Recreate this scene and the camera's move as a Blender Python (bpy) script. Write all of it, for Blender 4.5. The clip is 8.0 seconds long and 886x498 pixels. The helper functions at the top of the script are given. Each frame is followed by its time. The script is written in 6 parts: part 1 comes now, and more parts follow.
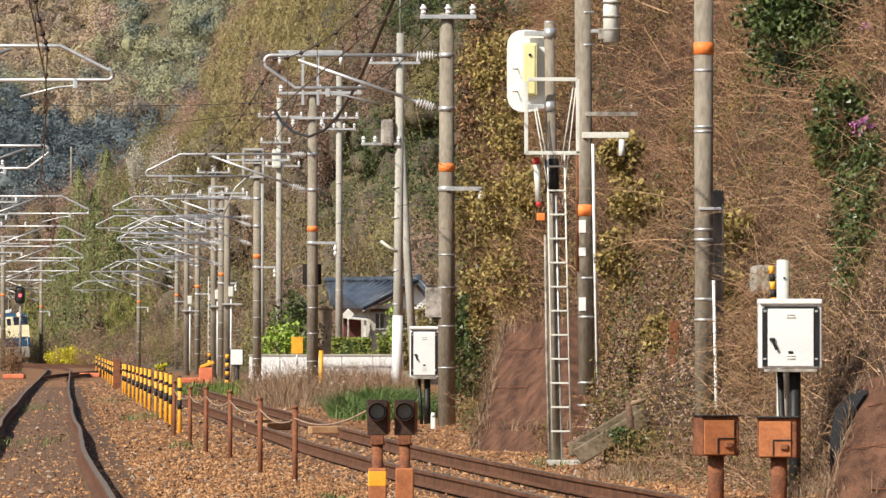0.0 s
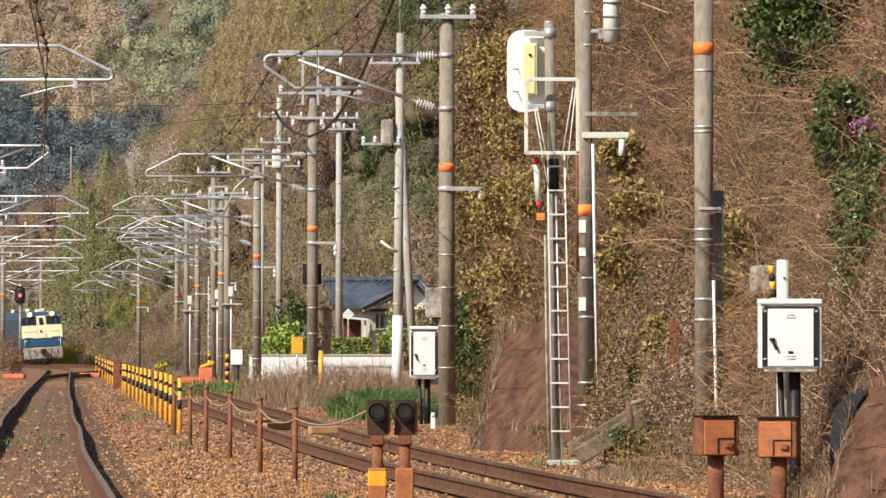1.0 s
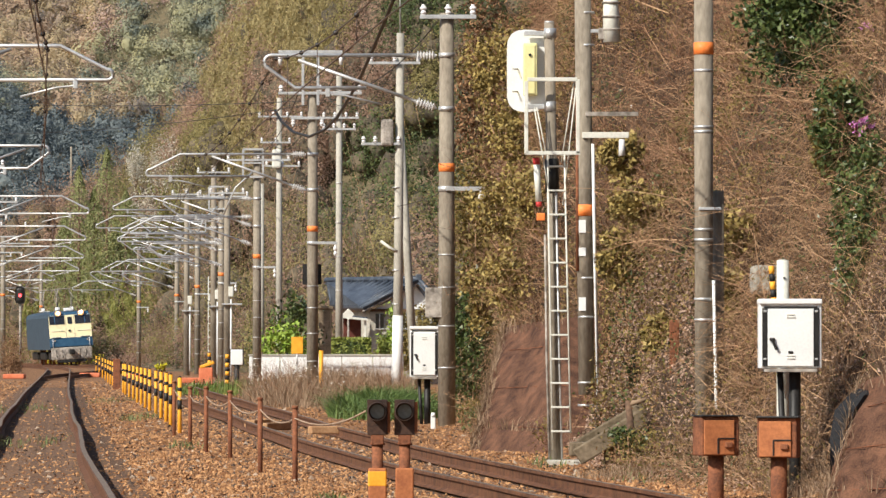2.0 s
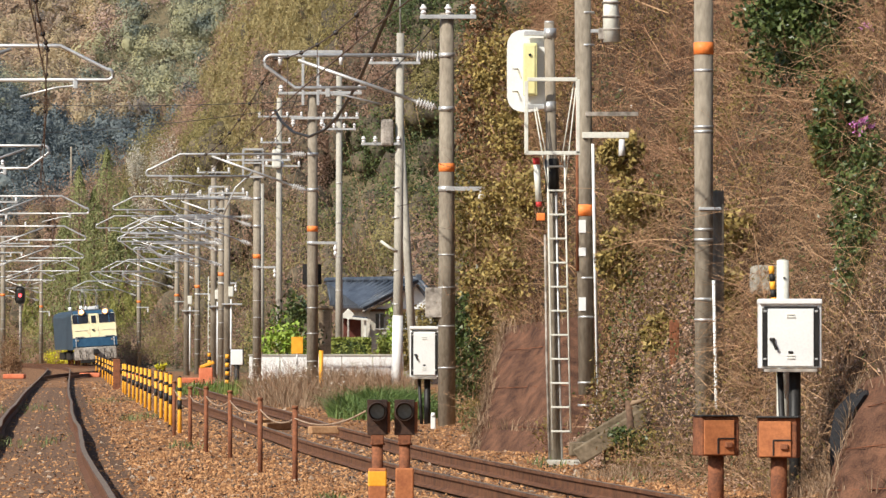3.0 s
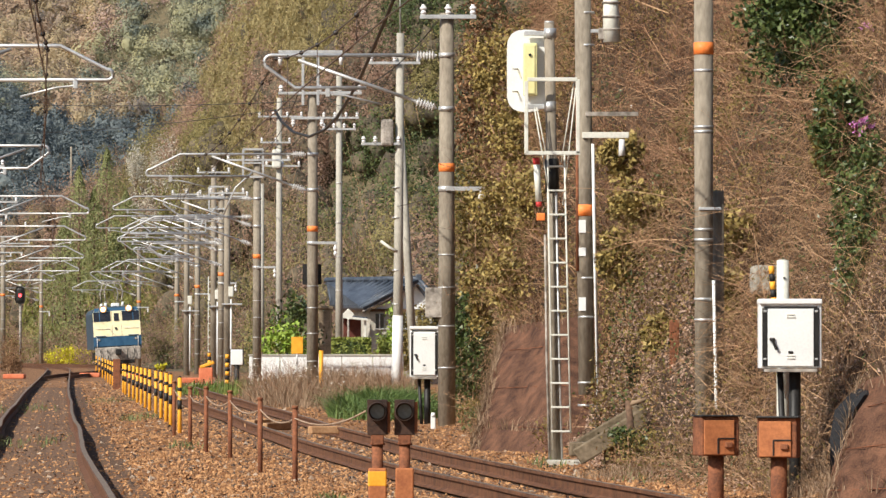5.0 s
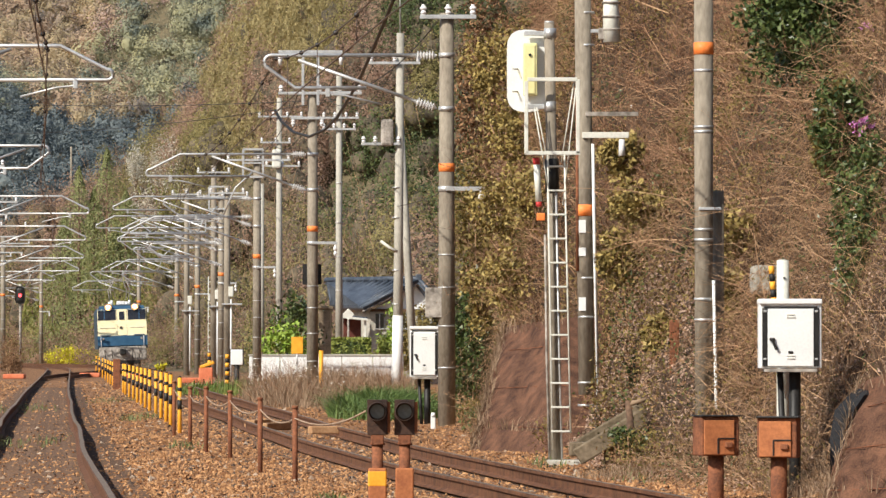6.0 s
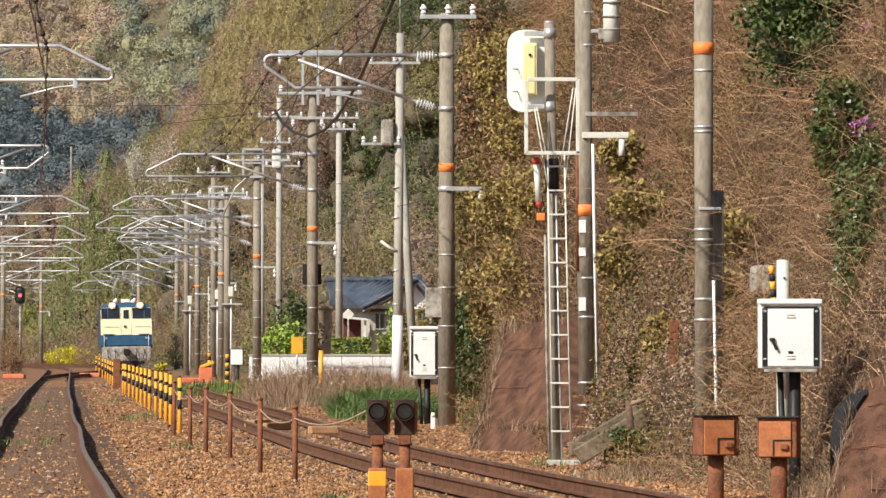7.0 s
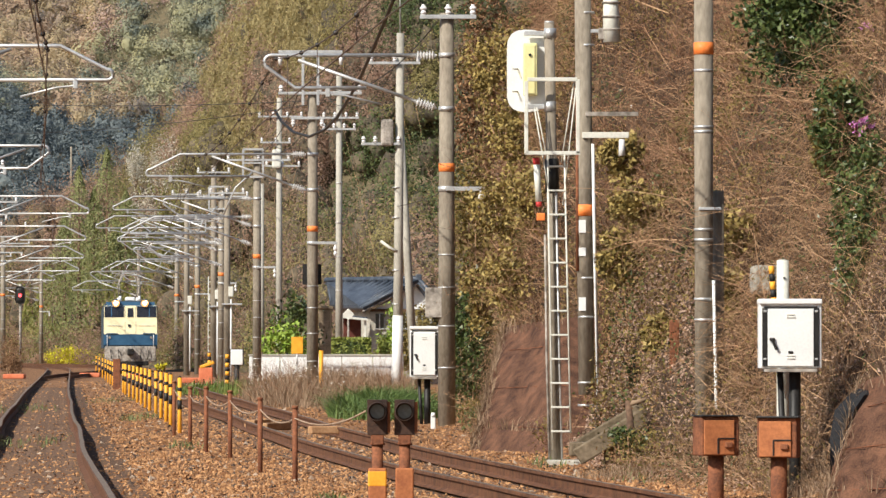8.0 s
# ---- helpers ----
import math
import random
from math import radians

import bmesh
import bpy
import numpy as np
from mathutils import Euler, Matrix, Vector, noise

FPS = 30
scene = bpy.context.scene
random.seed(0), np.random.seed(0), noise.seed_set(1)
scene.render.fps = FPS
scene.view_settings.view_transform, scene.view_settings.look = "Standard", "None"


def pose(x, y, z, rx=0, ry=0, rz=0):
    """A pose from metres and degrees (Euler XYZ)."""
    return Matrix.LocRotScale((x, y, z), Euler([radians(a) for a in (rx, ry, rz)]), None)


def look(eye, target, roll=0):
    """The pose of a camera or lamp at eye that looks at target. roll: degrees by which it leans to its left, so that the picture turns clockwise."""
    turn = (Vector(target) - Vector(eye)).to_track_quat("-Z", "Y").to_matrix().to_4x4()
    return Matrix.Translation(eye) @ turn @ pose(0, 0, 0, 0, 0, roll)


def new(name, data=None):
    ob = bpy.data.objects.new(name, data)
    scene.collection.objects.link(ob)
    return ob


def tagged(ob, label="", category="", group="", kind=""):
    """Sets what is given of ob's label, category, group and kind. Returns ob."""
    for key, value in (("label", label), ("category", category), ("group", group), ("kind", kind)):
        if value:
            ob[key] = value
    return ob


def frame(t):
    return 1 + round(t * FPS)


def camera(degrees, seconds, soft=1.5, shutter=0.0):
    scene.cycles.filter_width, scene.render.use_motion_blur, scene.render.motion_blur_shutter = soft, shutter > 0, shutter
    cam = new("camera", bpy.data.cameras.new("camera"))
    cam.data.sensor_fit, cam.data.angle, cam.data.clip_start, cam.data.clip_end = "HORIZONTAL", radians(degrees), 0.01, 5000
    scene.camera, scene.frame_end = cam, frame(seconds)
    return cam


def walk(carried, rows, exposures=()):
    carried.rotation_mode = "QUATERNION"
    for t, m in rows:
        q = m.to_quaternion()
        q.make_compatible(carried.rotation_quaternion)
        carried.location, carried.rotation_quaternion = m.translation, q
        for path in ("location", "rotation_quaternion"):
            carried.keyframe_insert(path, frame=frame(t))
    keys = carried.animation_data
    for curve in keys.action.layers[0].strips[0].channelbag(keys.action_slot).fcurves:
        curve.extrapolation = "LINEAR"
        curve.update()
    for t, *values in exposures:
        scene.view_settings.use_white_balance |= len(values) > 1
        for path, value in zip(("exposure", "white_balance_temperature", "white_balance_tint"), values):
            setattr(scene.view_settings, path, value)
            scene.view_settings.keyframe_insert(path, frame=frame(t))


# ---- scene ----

cam = camera(8.967, 8.0, soft=1.45)
EYE = (0.0, 0.0, 1.08)
AIM = look(EYE, (0.0, 100.0, 2.87))
walk(cam, [(0.0, AIM), (8.0, AIM)])

# ---- light ----
world = bpy.data.worlds.new("sky")
scene.world = world
world.use_nodes = True
SUN_EL, SUN_AZ = radians(38), radians(226)
wn = world.node_tree
sky = wn.nodes.new("ShaderNodeTexSky")
sky.sky_type = "NISHITA"
sky.sun_disc = False
sky.sun_elevation, sky.sun_rotation = SUN_EL, SUN_AZ
bg = wn.nodes["Background"]
bg.inputs["Strength"].default_value = 0.10
wn.links.new(sky.outputs[0], bg.inputs[0])
sun_way = Vector((math.sin(SUN_AZ) * math.cos(SUN_EL), math.cos(SUN_AZ) * math.cos(SUN_EL), math.sin(SUN_EL)))
sun = new("sun", bpy.data.lights.new("sun", "SUN"))
sun.data.energy, sun.data.angle, sun.data.color = 4.6, radians(0.5), (1.0, 0.945, 0.85)
sun.matrix_world = look(sun_way * 50, (0, 0, 0))
scene.view_settings.exposure = 0.31


# ---- materials ----
def surface(name, c1, c2, scale=4.0, rough=0.8, metal=0.0, bump=0.0, fine=30.0, island=0.0, emit=0.0, c3=None, stretch=None, spec=0.3, thin=0.0):
    """A procedural surface: two colours mixed by coarse and fine noise, or by piece, with a fine relief."""
    m = bpy.data.materials.new(name)
    m.use_nodes = True
    nt = m.node_tree
    b = nt.nodes["Principled BSDF"]
    b.inputs["Roughness"].default_value, b.inputs["Metallic"].default_value = rough, metal
    b.inputs["Specular IOR Level"].default_value = spec
    tc = nt.nodes.new("ShaderNodeTexCoord")
    src = tc.outputs["Object"]
    if stretch:
        mp = nt.nodes.new("ShaderNodeMapping")
        mp.inputs["Scale"].default_value = stretch
        nt.links.new(src, mp.inputs[0])
        src = mp.outputs[0]
    n1 = nt.nodes.new("ShaderNodeTexNoise")
    n1.inputs["Scale"].default_value, n1.inputs["Detail"].default_value = scale, 5.0
    n2 = nt.nodes.new("ShaderNodeTexNoise")
    n2.inputs["Scale"].default_value, n2.inputs["Detail"].default_value = fine, 4.0
    nt.links.new(src, n1.inputs["Vector"])
    nt.links.new(src, n2.inputs["Vector"])
    mix = nt.nodes.new("ShaderNodeMath")
    mix.operation = "MULTIPLY_ADD"
    mix.inputs[1].default_value = 0.45
    nt.links.new(n2.outputs["Fac"], mix.inputs[0])
    half = nt.nodes.new("ShaderNodeMath")
    half.operation = "MULTIPLY"
    half.inputs[1].default_value = 0.55
    nt.links.new(n1.outputs["Fac"], half.inputs[0])
    nt.links.new(half.outputs[0], mix.inputs[2])
    fac = mix.outputs[0]
    ramp = nt.nodes.new("ShaderNodeValToRGB")
    ramp.color_ramp.elements[0].position, ramp.color_ramp.elements[1].position = 0.36, 0.64
    ramp.color_ramp.elements[0].color, ramp.color_ramp.elements[1].color = (*c1, 1), (*c2, 1)
    if c3:
        e = ramp.color_ramp.elements.new(0.58)
        e.color = (*c2, 1)
        ramp.color_ramp.elements[-1].position = 0.74
        ramp.color_ramp.elements[-1].color = (*c3, 1)
    if island:
        geo = nt.nodes.new("ShaderNodeNewGeometry")
        mi = nt.nodes.new("ShaderNodeMix")
        mi.data_type = "FLOAT"
        mi.inputs[0].default_value = island
        nt.links.new(fac, mi.inputs[2])
        nt.links.new(geo.outputs["Random Per Island"], mi.inputs[3])
        fac = mi.outputs[0]
        ramp.color_ramp.elements[0].position = 0.36 - 0.32 * island
        ramp.color_ramp.elements[-1].position = 0.64 + 0.32 * island
    nt.links.new(fac, ramp.inputs[0])
    nt.links.new(ramp.outputs[0], b.inputs["Base Color"])
    if bump:
        bp = nt.nodes.new("ShaderNodeBump")
        bp.inputs["Strength"].default_value, bp.inputs["Distance"].default_value = bump, 0.02
        nt.links.new(mix.outputs[0], bp.inputs["Height"])
        nt.links.new(bp.outputs[0], b.inputs["Normal"])
    if thin:
        tl = nt.nodes.new("ShaderNodeBsdfTranslucent")
        ms = nt.nodes.new("ShaderNodeMixShader")
        ms.inputs[0].default_value = thin
        nt.links.new(ramp.outputs[0], tl.inputs["Color"])
        nt.links.new(b.outputs[0], ms.inputs[1])
        nt.links.new(tl.outputs[0], ms.inputs[2])
        nt.links.new(ms.outputs[0], nt.nodes["Material Output"].inputs["Surface"])
    if emit:
        nt.links.new(ramp.outputs[0], b.inputs["Emission Color"])
        b.inputs["Emission Strength"].default_value = emit
    return m


CONCRETE = surface("concrete", (0.16, 0.13, 0.095), (0.33, 0.285, 0.22), 2.0, 0.85, 0, 0.3, 25, stretch=(1, 1, 0.35))
PALE_CONCRETE = surface("pale_concrete", (0.30, 0.28, 0.23), (0.50, 0.47, 0.40), 2.0, 0.85, 0, 0.2, 25, stretch=(1, 1, 0.35))
STEEL = surface("galvanised_steel", (0.45, 0.45, 0.44), (0.66, 0.66, 0.64), 6.0, 0.45, 0.6, 0.05, 40)
WHITE = surface("white_paint", (0.72, 0.72, 0.70), (0.84, 0.84, 0.81), 3.0, 0.45, 0, 0.02, 40)
OFFWHITE = surface("offwhite_paint", (0.58, 0.57, 0.49), (0.74, 0.73, 0.65), 5.0, 0.55, 0, 0.05, 40)
PORCELAIN = surface("porcelain", (0.70, 0.68, 0.66), (0.85, 0.84, 0.82), 8.0, 0.2, 0, 0, 40)
ORANGE = surface("orange_band", (0.85, 0.20, 0.04), (0.95, 0.30, 0.08), 8.0, 0.5, 0, 0.02, 40)
BLACK = surface("black_paint", (0.012, 0.011, 0.010), (0.03, 0.028, 0.026), 8.0, 0.5, 0, 0.05, 40)
CABLE = surface("black_cable", (0.02, 0.018, 0.016), (0.05, 0.045, 0.04), 8.0, 0.6, 0, 0, 40)
WIRE = surface("tarnished_wire", (0.07, 0.05, 0.04), (0.16, 0.11, 0.08), 8.0, 0.5, 0.5, 0, 40)
RUST = surface("rusty_steel", (0.10, 0.04, 0.022), (0.30, 0.11, 0.05), 7.0, 0.85, 0, 0.3, 45)
RUST_LIGHT = surface("rust_red_paint", (0.30, 0.10, 0.04), (0.52, 0.19, 0.07), 5.0, 0.7, 0, 0.15, 45)
YELLOW = surface("yellow_paint", (0.78, 0.33, 0.025), (0.92, 0.44, 0.045), 6.0, 0.5, 0, 0.05, 40)
CREAM = surface("cream_paint", (0.80, 0.70, 0.42), (0.88, 0.78, 0.50), 3.0, 0.4, 0, 0.02, 40)
BLUE = surface("blue_paint", (0.022, 0.075, 0.145), (0.045, 0.12, 0.21), 3.0, 0.4, 0, 0.02, 40)
# The blue paint again, greyed and darkened for the body side's shade.
SHADED_BLUE = surface("shaded_blue_paint", (0.03, 0.05, 0.072), (0.06, 0.09, 0.12), 2.0, 0.55, 0, 0.05, 20)
GREY = surface("dusty_grey_paint", (0.14, 0.12, 0.10), (0.48, 0.43, 0.37), 3.0, 0.8, 0, 0.2, 12)
RAIL_SIDE = surface("rail_rust", (0.055, 0.024, 0.013), (0.20, 0.088, 0.043), 5.0, 0.8, 0, 0.2, 40)
RAIL_TOP = surface("rail_head", (0.14, 0.10, 0.07), (0.26, 0.20, 0.15), 5.0, 0.65, 0.2, 0.05, 40)
SLEEPER = surface("sleeper_timber", (0.07, 0.042, 0.028), (0.20, 0.12, 0.075), 3.0, 0.9, 0, 0.4, 30)
GROUND = surface("ballast_and_earth", (0.09, 0.040, 0.018), (0.39, 0.20, 0.092), 1.3, 0.95, 0, 1.0, 14.0)
# Leaf mould, darkened further for the brush's shade on the bank.
SHADED_SOIL = surface("shaded_leaf_mould", (0.016, 0.009, 0.005), (0.105, 0.06, 0.034), 1.6, 0.95, 0, 1.0, 12.0)
FOREST_FLOOR = surface("forest_floor", (0.05, 0.045, 0.025), (0.19, 0.15, 0.085), 0.3, 0.95, 0, 0.6, 2.0)
BALLAST = surface("ballast_stone", (0.16, 0.064, 0.026), (0.57, 0.31, 0.14), 6.0, 0.9, 0, 0.3, 40, island=0.75)
PALE_STONE = surface("pale_stone", (0.24, 0.16, 0.105), (0.52, 0.40, 0.29), 6.0, 0.9, 0, 0.3, 40, island=0.6)
DARK_STONE = surface("dark_stone", (0.03, 0.022, 0.017), (0.11, 0.075, 0.055), 6.0, 0.85, 0, 0.3, 40, island=0.6)
TWIG = surface("bare_twigs", (0.06, 0.028, 0.013), (0.63, 0.395, 0.225), 1.2, 0.9, 0, 0, 20, island=0.8)
DRY_LEAF = surface("dry_brown_leaves", (0.05, 0.024, 0.012), (0.36, 0.20, 0.10), 0.8, 0.85, 0, 0, 20, island=0.6)
OLIVE_LEAF = surface("olive_leaves", (0.06, 0.05, 0.014), (0.36, 0.27, 0.085), 0.7, 0.75, 0, 0, 20, island=0.6, thin=0.25)
GREEN_LEAF = surface("dark_green_leaves", (0.014, 0.03, 0.009), (0.13, 0.165, 0.05), 0.8, 0.38, 0, 0, 20, island=0.6)
GLASS_DARK = surface("cab_glass", (0.012, 0.012, 0.014), (0.03, 0.03, 0.035), 2.0, 0.08, 0, 0, 20, spec=0.6)


# ---- mesh helpers ----
def part(name, bm, material, parent=None, label=""):
    """Links a bmesh as one mesh object under a thing or a part."""
    me = bpy.data.meshes.new(name)
    bm.to_mesh(me)
    bm.free()
    me.materials.append(material)
    ob = new(name, me)
    if parent:
        ob.parent = parent
    return tagged(ob, label)


def thing(name, x, y, z, label, category, group="", rz=0.0):
    ob = new(name)
    ob.matrix_basis = pose(x, y, z, 0, 0, rz)
    ob.empty_display_size = 0.2
    return tagged(ob, label, category, group)


def box(bm, size, at, bevel=0.0, turn=None):
    m = Matrix.Translation(at) @ (turn or Matrix()) @ Matrix.Diagonal((*size, 1))
    made = bmesh.ops.create_cube(bm, size=1.0, matrix=m)
    if bevel:
        edges = list({e for v in made["verts"] for e in v.link_edges})
        bmesh.ops.bevel(bm, geom=edges, offset=bevel, segments=2, affect="EDGES", profile=0.5)
    return bm


def rod(bm, a, b, r0, r1=None, n=10):
    """A tapered round bar from a to b."""
    a, b = Vector(a), Vector(b)
    turn = (b - a).to_track_quat("Z", "Y").to_matrix().to_4x4()
    made = bmesh.ops.create_cone(bm, cap_ends=True, segments=n, radius1=r0, radius2=r0 if r1 is None else r1,
                                 depth=(b - a).length, matrix=Matrix.Translation((a + b) / 2) @ turn)
    for f in {f for v in made["verts"] for f in v.link_faces}:
        f.smooth = len(f.verts) == 4
    return bm


def pipe(bm, pts, r, n=8):
    """A bent round tube through the points."""
    pts = [Vector(p) for p in pts]
    rings = []
    for i, p in enumerate(pts):
        d = (pts[min(i + 1, len(pts) - 1)] - pts[max(i - 1, 0)]).normalized()
        q = d.to_track_quat("Z", "Y")
        rings.append([bm.verts.new(p + q @ Vector((r * math.cos(k * math.tau / n), r * math.sin(k * math.tau / n), 0))) for k in range(n)])
    for a, b in zip(rings, rings[1:]):
        for k in range(n):
            bm.faces.new((a[k], a[(k + 1) % n], b[(k + 1) % n], b[k]))
    bm.faces.new(rings[0][::-1])
    bm.faces.new(rings[-1])
    for f in bm.faces:
        f.smooth = True
    return bm


def turned(a, b, radii, n=12):
    """A lathe shape from a to b with the radii at even steps."""
    bm = bmesh.new()
    a, b = Vector(a), Vector(b)
    q = (b - a).to_track_quat("Z", "Y")
    rings = []
    for i, r in enumerate(radii):
        p = a.lerp(b, i / (len(radii) - 1))
        rings.append([bm.verts.new(p + q @ Vector((r * math.cos(k * math.tau / n), r * math.sin(k * math.tau / n), 0))) for k in range(n)])
    for u, v in zip(rings, rings[1:]):
        for k in range(n):
            bm.faces.new((u[k], u[(k + 1) % n], v[(k + 1) % n], v[k]))
    bm.faces.new(rings[0][::-1])
    bm.faces.new(rings[-1])
    return bm


def B():
    return bmesh.new()


def arc(cx, cz, r, a0, a1, n=6, y=0.0):
    return [(cx + r * math.cos(radians(a0 + (a1 - a0) * i / n)), y, cz + r * math.sin(radians(a0 + (a1 - a0) * i / n))) for i in range(n + 1)]


def sheet(name, verts, faces, material, smooth=False):
    me = bpy.data.meshes.new(name)
    verts = np.asarray(verts, dtype=np.float32)
    faces = np.asarray(faces, dtype=np.int32)
    me.vertices.add(len(verts))
    me.vertices.foreach_set("co", verts.ravel())
    k = faces.shape[1]
    me.loops.add(faces.size)
    me.loops.foreach_set("vertex_index", faces.ravel())
    me.polygons.add(len(faces))
    me.polygons.foreach_set("loop_start", np.arange(0, faces.size, k, dtype=np.int32))
    me.update(calc_edges=True)
    me.polygons.foreach_set("use_smooth", np.full(len(faces), smooth))
    me.materials.append(material)
    return new(name, me)


# ---- the plan: two tracks, and the lie of the land ----
RIGHT_Y = [-200, 30, 47, 57, 64, 71, 80, 98, 117, 150, 200, 245, 293, 318, 337, 356, 375, 394, 420, 460, 520, 600, 800]
RIGHT_X = [30, 3.2, 1.33, 0.22, -0.45, -0.99, -1.80, -3.2, -4.55, -6.8, -10.1, -13.05, -16.2, -18.05, -19.6, -21.9, -25.5, -30.2, -37.5, -50.0, -71, -103, -200]


def xr(y):
    y = np.asarray(y, float)
    k = np.interp(y, [130, 260], [1.0, 0.35])
    return sum(np.interp(y + d * k, RIGHT_Y, RIGHT_X) for d in (-9, -6, -3, 0, 3, 6, 9)) / 7


def gap(y):
    return np.interp(y, [30, 41, 55, 68, 82, 114, 260], [5.4, 4.94, 4.47, 4.15, 3.92, 3.72, 3.7])


def rail_z(y):
    return np.interp(y, [40, 75, 100, 200, 290, 800], [-0.13, -0.09, 0.0, 0.0, 0.12, 0.16])


def left_z(y):
    return np.interp(y, [200, 290, 800], [0.0, 0.1, 0.15])


def foot(y):
    """How far from the middle of the track the bank begins."""
    return np.interp(y, [0, 50, 54, 58, 66, 72, 82, 88, 92, 105, 120, 130, 150, 200, 235, 262, 300, 450], [2.9, 2.9, 2.4, 2.1, 2.2, 2.5, 3.0, 2.9, 3.2, 4.2, 5.5, 6.6, 8.2, 11.2, 12.2, 8.5, 6.5, 7.0])


def smooth(a, b, x):
    t = np.clip((x - a) / (b - a), 0, 1)
    return t * t * (3 - 2 * t)


def land(x, y):
    """The height of the ground."""
    x, y = np.asarray(x, float), np.asarray(y, float)
    u = x - xr(y) - foot(y)
    steep = np.interp(y, [0, 81, 90, 122, 160, 250, 450], [2.7, 2.7, 7.0, 7.0, 0.9, 0.55, 0.8])
    up = np.where(u > 0, 0.35 * np.minimum(u, 0.5) + steep * np.maximum(u - 0.5, 0), 0)
    cap = np.interp(y, [0, 120, 250, 450, 600], [16, 16, 40, 46, 50])
    up = cap * (1 - np.exp(-up / cap))
    up = up * (1 - smooth(455, 570, y))
    crag = 26 * (1 - np.exp(-2.1 * np.log1p(np.exp(np.clip((x + 19.5) * 0.9, -30, 30))) / 0.9 / 26))
    up = up + crag * smooth(385, 440, y) * (1 - smooth(500, 640, y))
    wave = 0.25 * np.sin(x * 1.7 + y * 0.31) * np.sin(y * 0.53 + x * 0.6) * np.clip(up, 0, 1)
    ridge = 330 * smooth(650, 2600, y) * (1 + 0.22 * np.sin(x * 0.008 + 1.2) + 0.1 * np.sin(x * 0.021 + y * 0.004)) + smooth(700, 1300, y) * 12 * np.sin(x * 0.05 + y * 0.013)
    left = x - xr(y) + gap(y)
    bank = np.where(left < -3.2, 0.12 * np.minimum(-3.2 - left, 8), 0) * smooth(150, 300, y)
    across = 1 - np.clip((left - 1.4) / (gap(y) - 2.8), 0, 1)
    base = (left_z(y) - 0.178) * across + (rail_z(y) - 0.178) * (1 - across)
    return base + up + wave + ridge + bank


def make_ground():
    ys = np.concatenate([np.linspace(-200, 30, 12), np.linspace(34, 130, 130), np.geomspace(132, 600, 120), np.geomspace(610, 4800, 110)])
    s = np.concatenate([-np.geomspace(0.05, 1600, 64)[::-1], np.linspace(-0.0, 7.5, 60), 7.5 + np.geomspace(0.15, 1600, 40)])
    verts, faces = [], []
    for y in ys:
        x0 = float(np.interp(y, [-200, 30, 600, 800], [3.2, 3.2, xr(600), xr(600)])) + (float(foot(y)) - 3 if y < 600 else 0)
        xs = s + x0
        zs = land(xs, np.full_like(xs, y))
        verts.append(np.stack([xs, np.full_like(xs, y), zs], 1))
    n = len(s)
    i, j = np.meshgrid(np.arange(len(ys) - 1), np.arange(n - 1), indexing="ij")
    a = (i * n + j).ravel()
    faces = np.stack([a, a + 1, a + n + 1, a + n], 1)
    ob = sheet("ground", np.concatenate(verts), faces, GROUND, True)
    ob.data.materials.append(SHADED_SOIL)
    ob.data.materials.append(FOREST_FLOOR)
    mid = np.concatenate(verts)[faces].mean(1)
    u = mid[:, 0] - xr(mid[:, 1]) - foot(mid[:, 1])
    side = mid[:, 0] - xr(mid[:, 1]) + gap(mid[:, 1])
    kind = np.where((u > 0.35) & (mid[:, 1] < 600), 1, 0)
    kind = np.where((mid[:, 1] > 240) & ((u > -3) | (side < -3.5)) | (mid[:, 1] > 520), 2, kind)
    ob.data.polygons.foreach_set("material_index", kind.astype(np.int32))
    tagged(ob, "reddish brown ballast and earth rising into hillsides", "ground", kind="structure")


make_ground()


# ---- tracks ----
def rail_profile():
    return [(-0.06, -0.15), (0.06, -0.15), (0.06, -0.138), (0.012, -0.118), (0.012, -0.04), (0.034, -0.03), (0.034, -0.004), (0.028, 0.0), (-0.028, 0.0), (-0.034, -0.004), (-0.034, -0.03), (-0.012, -0.04), (-0.012, -0.118), (-0.06, -0.138)]


def cant(y):
    return np.interp(y, [296, 335, 800], [0.0, 3.5, 3.5])


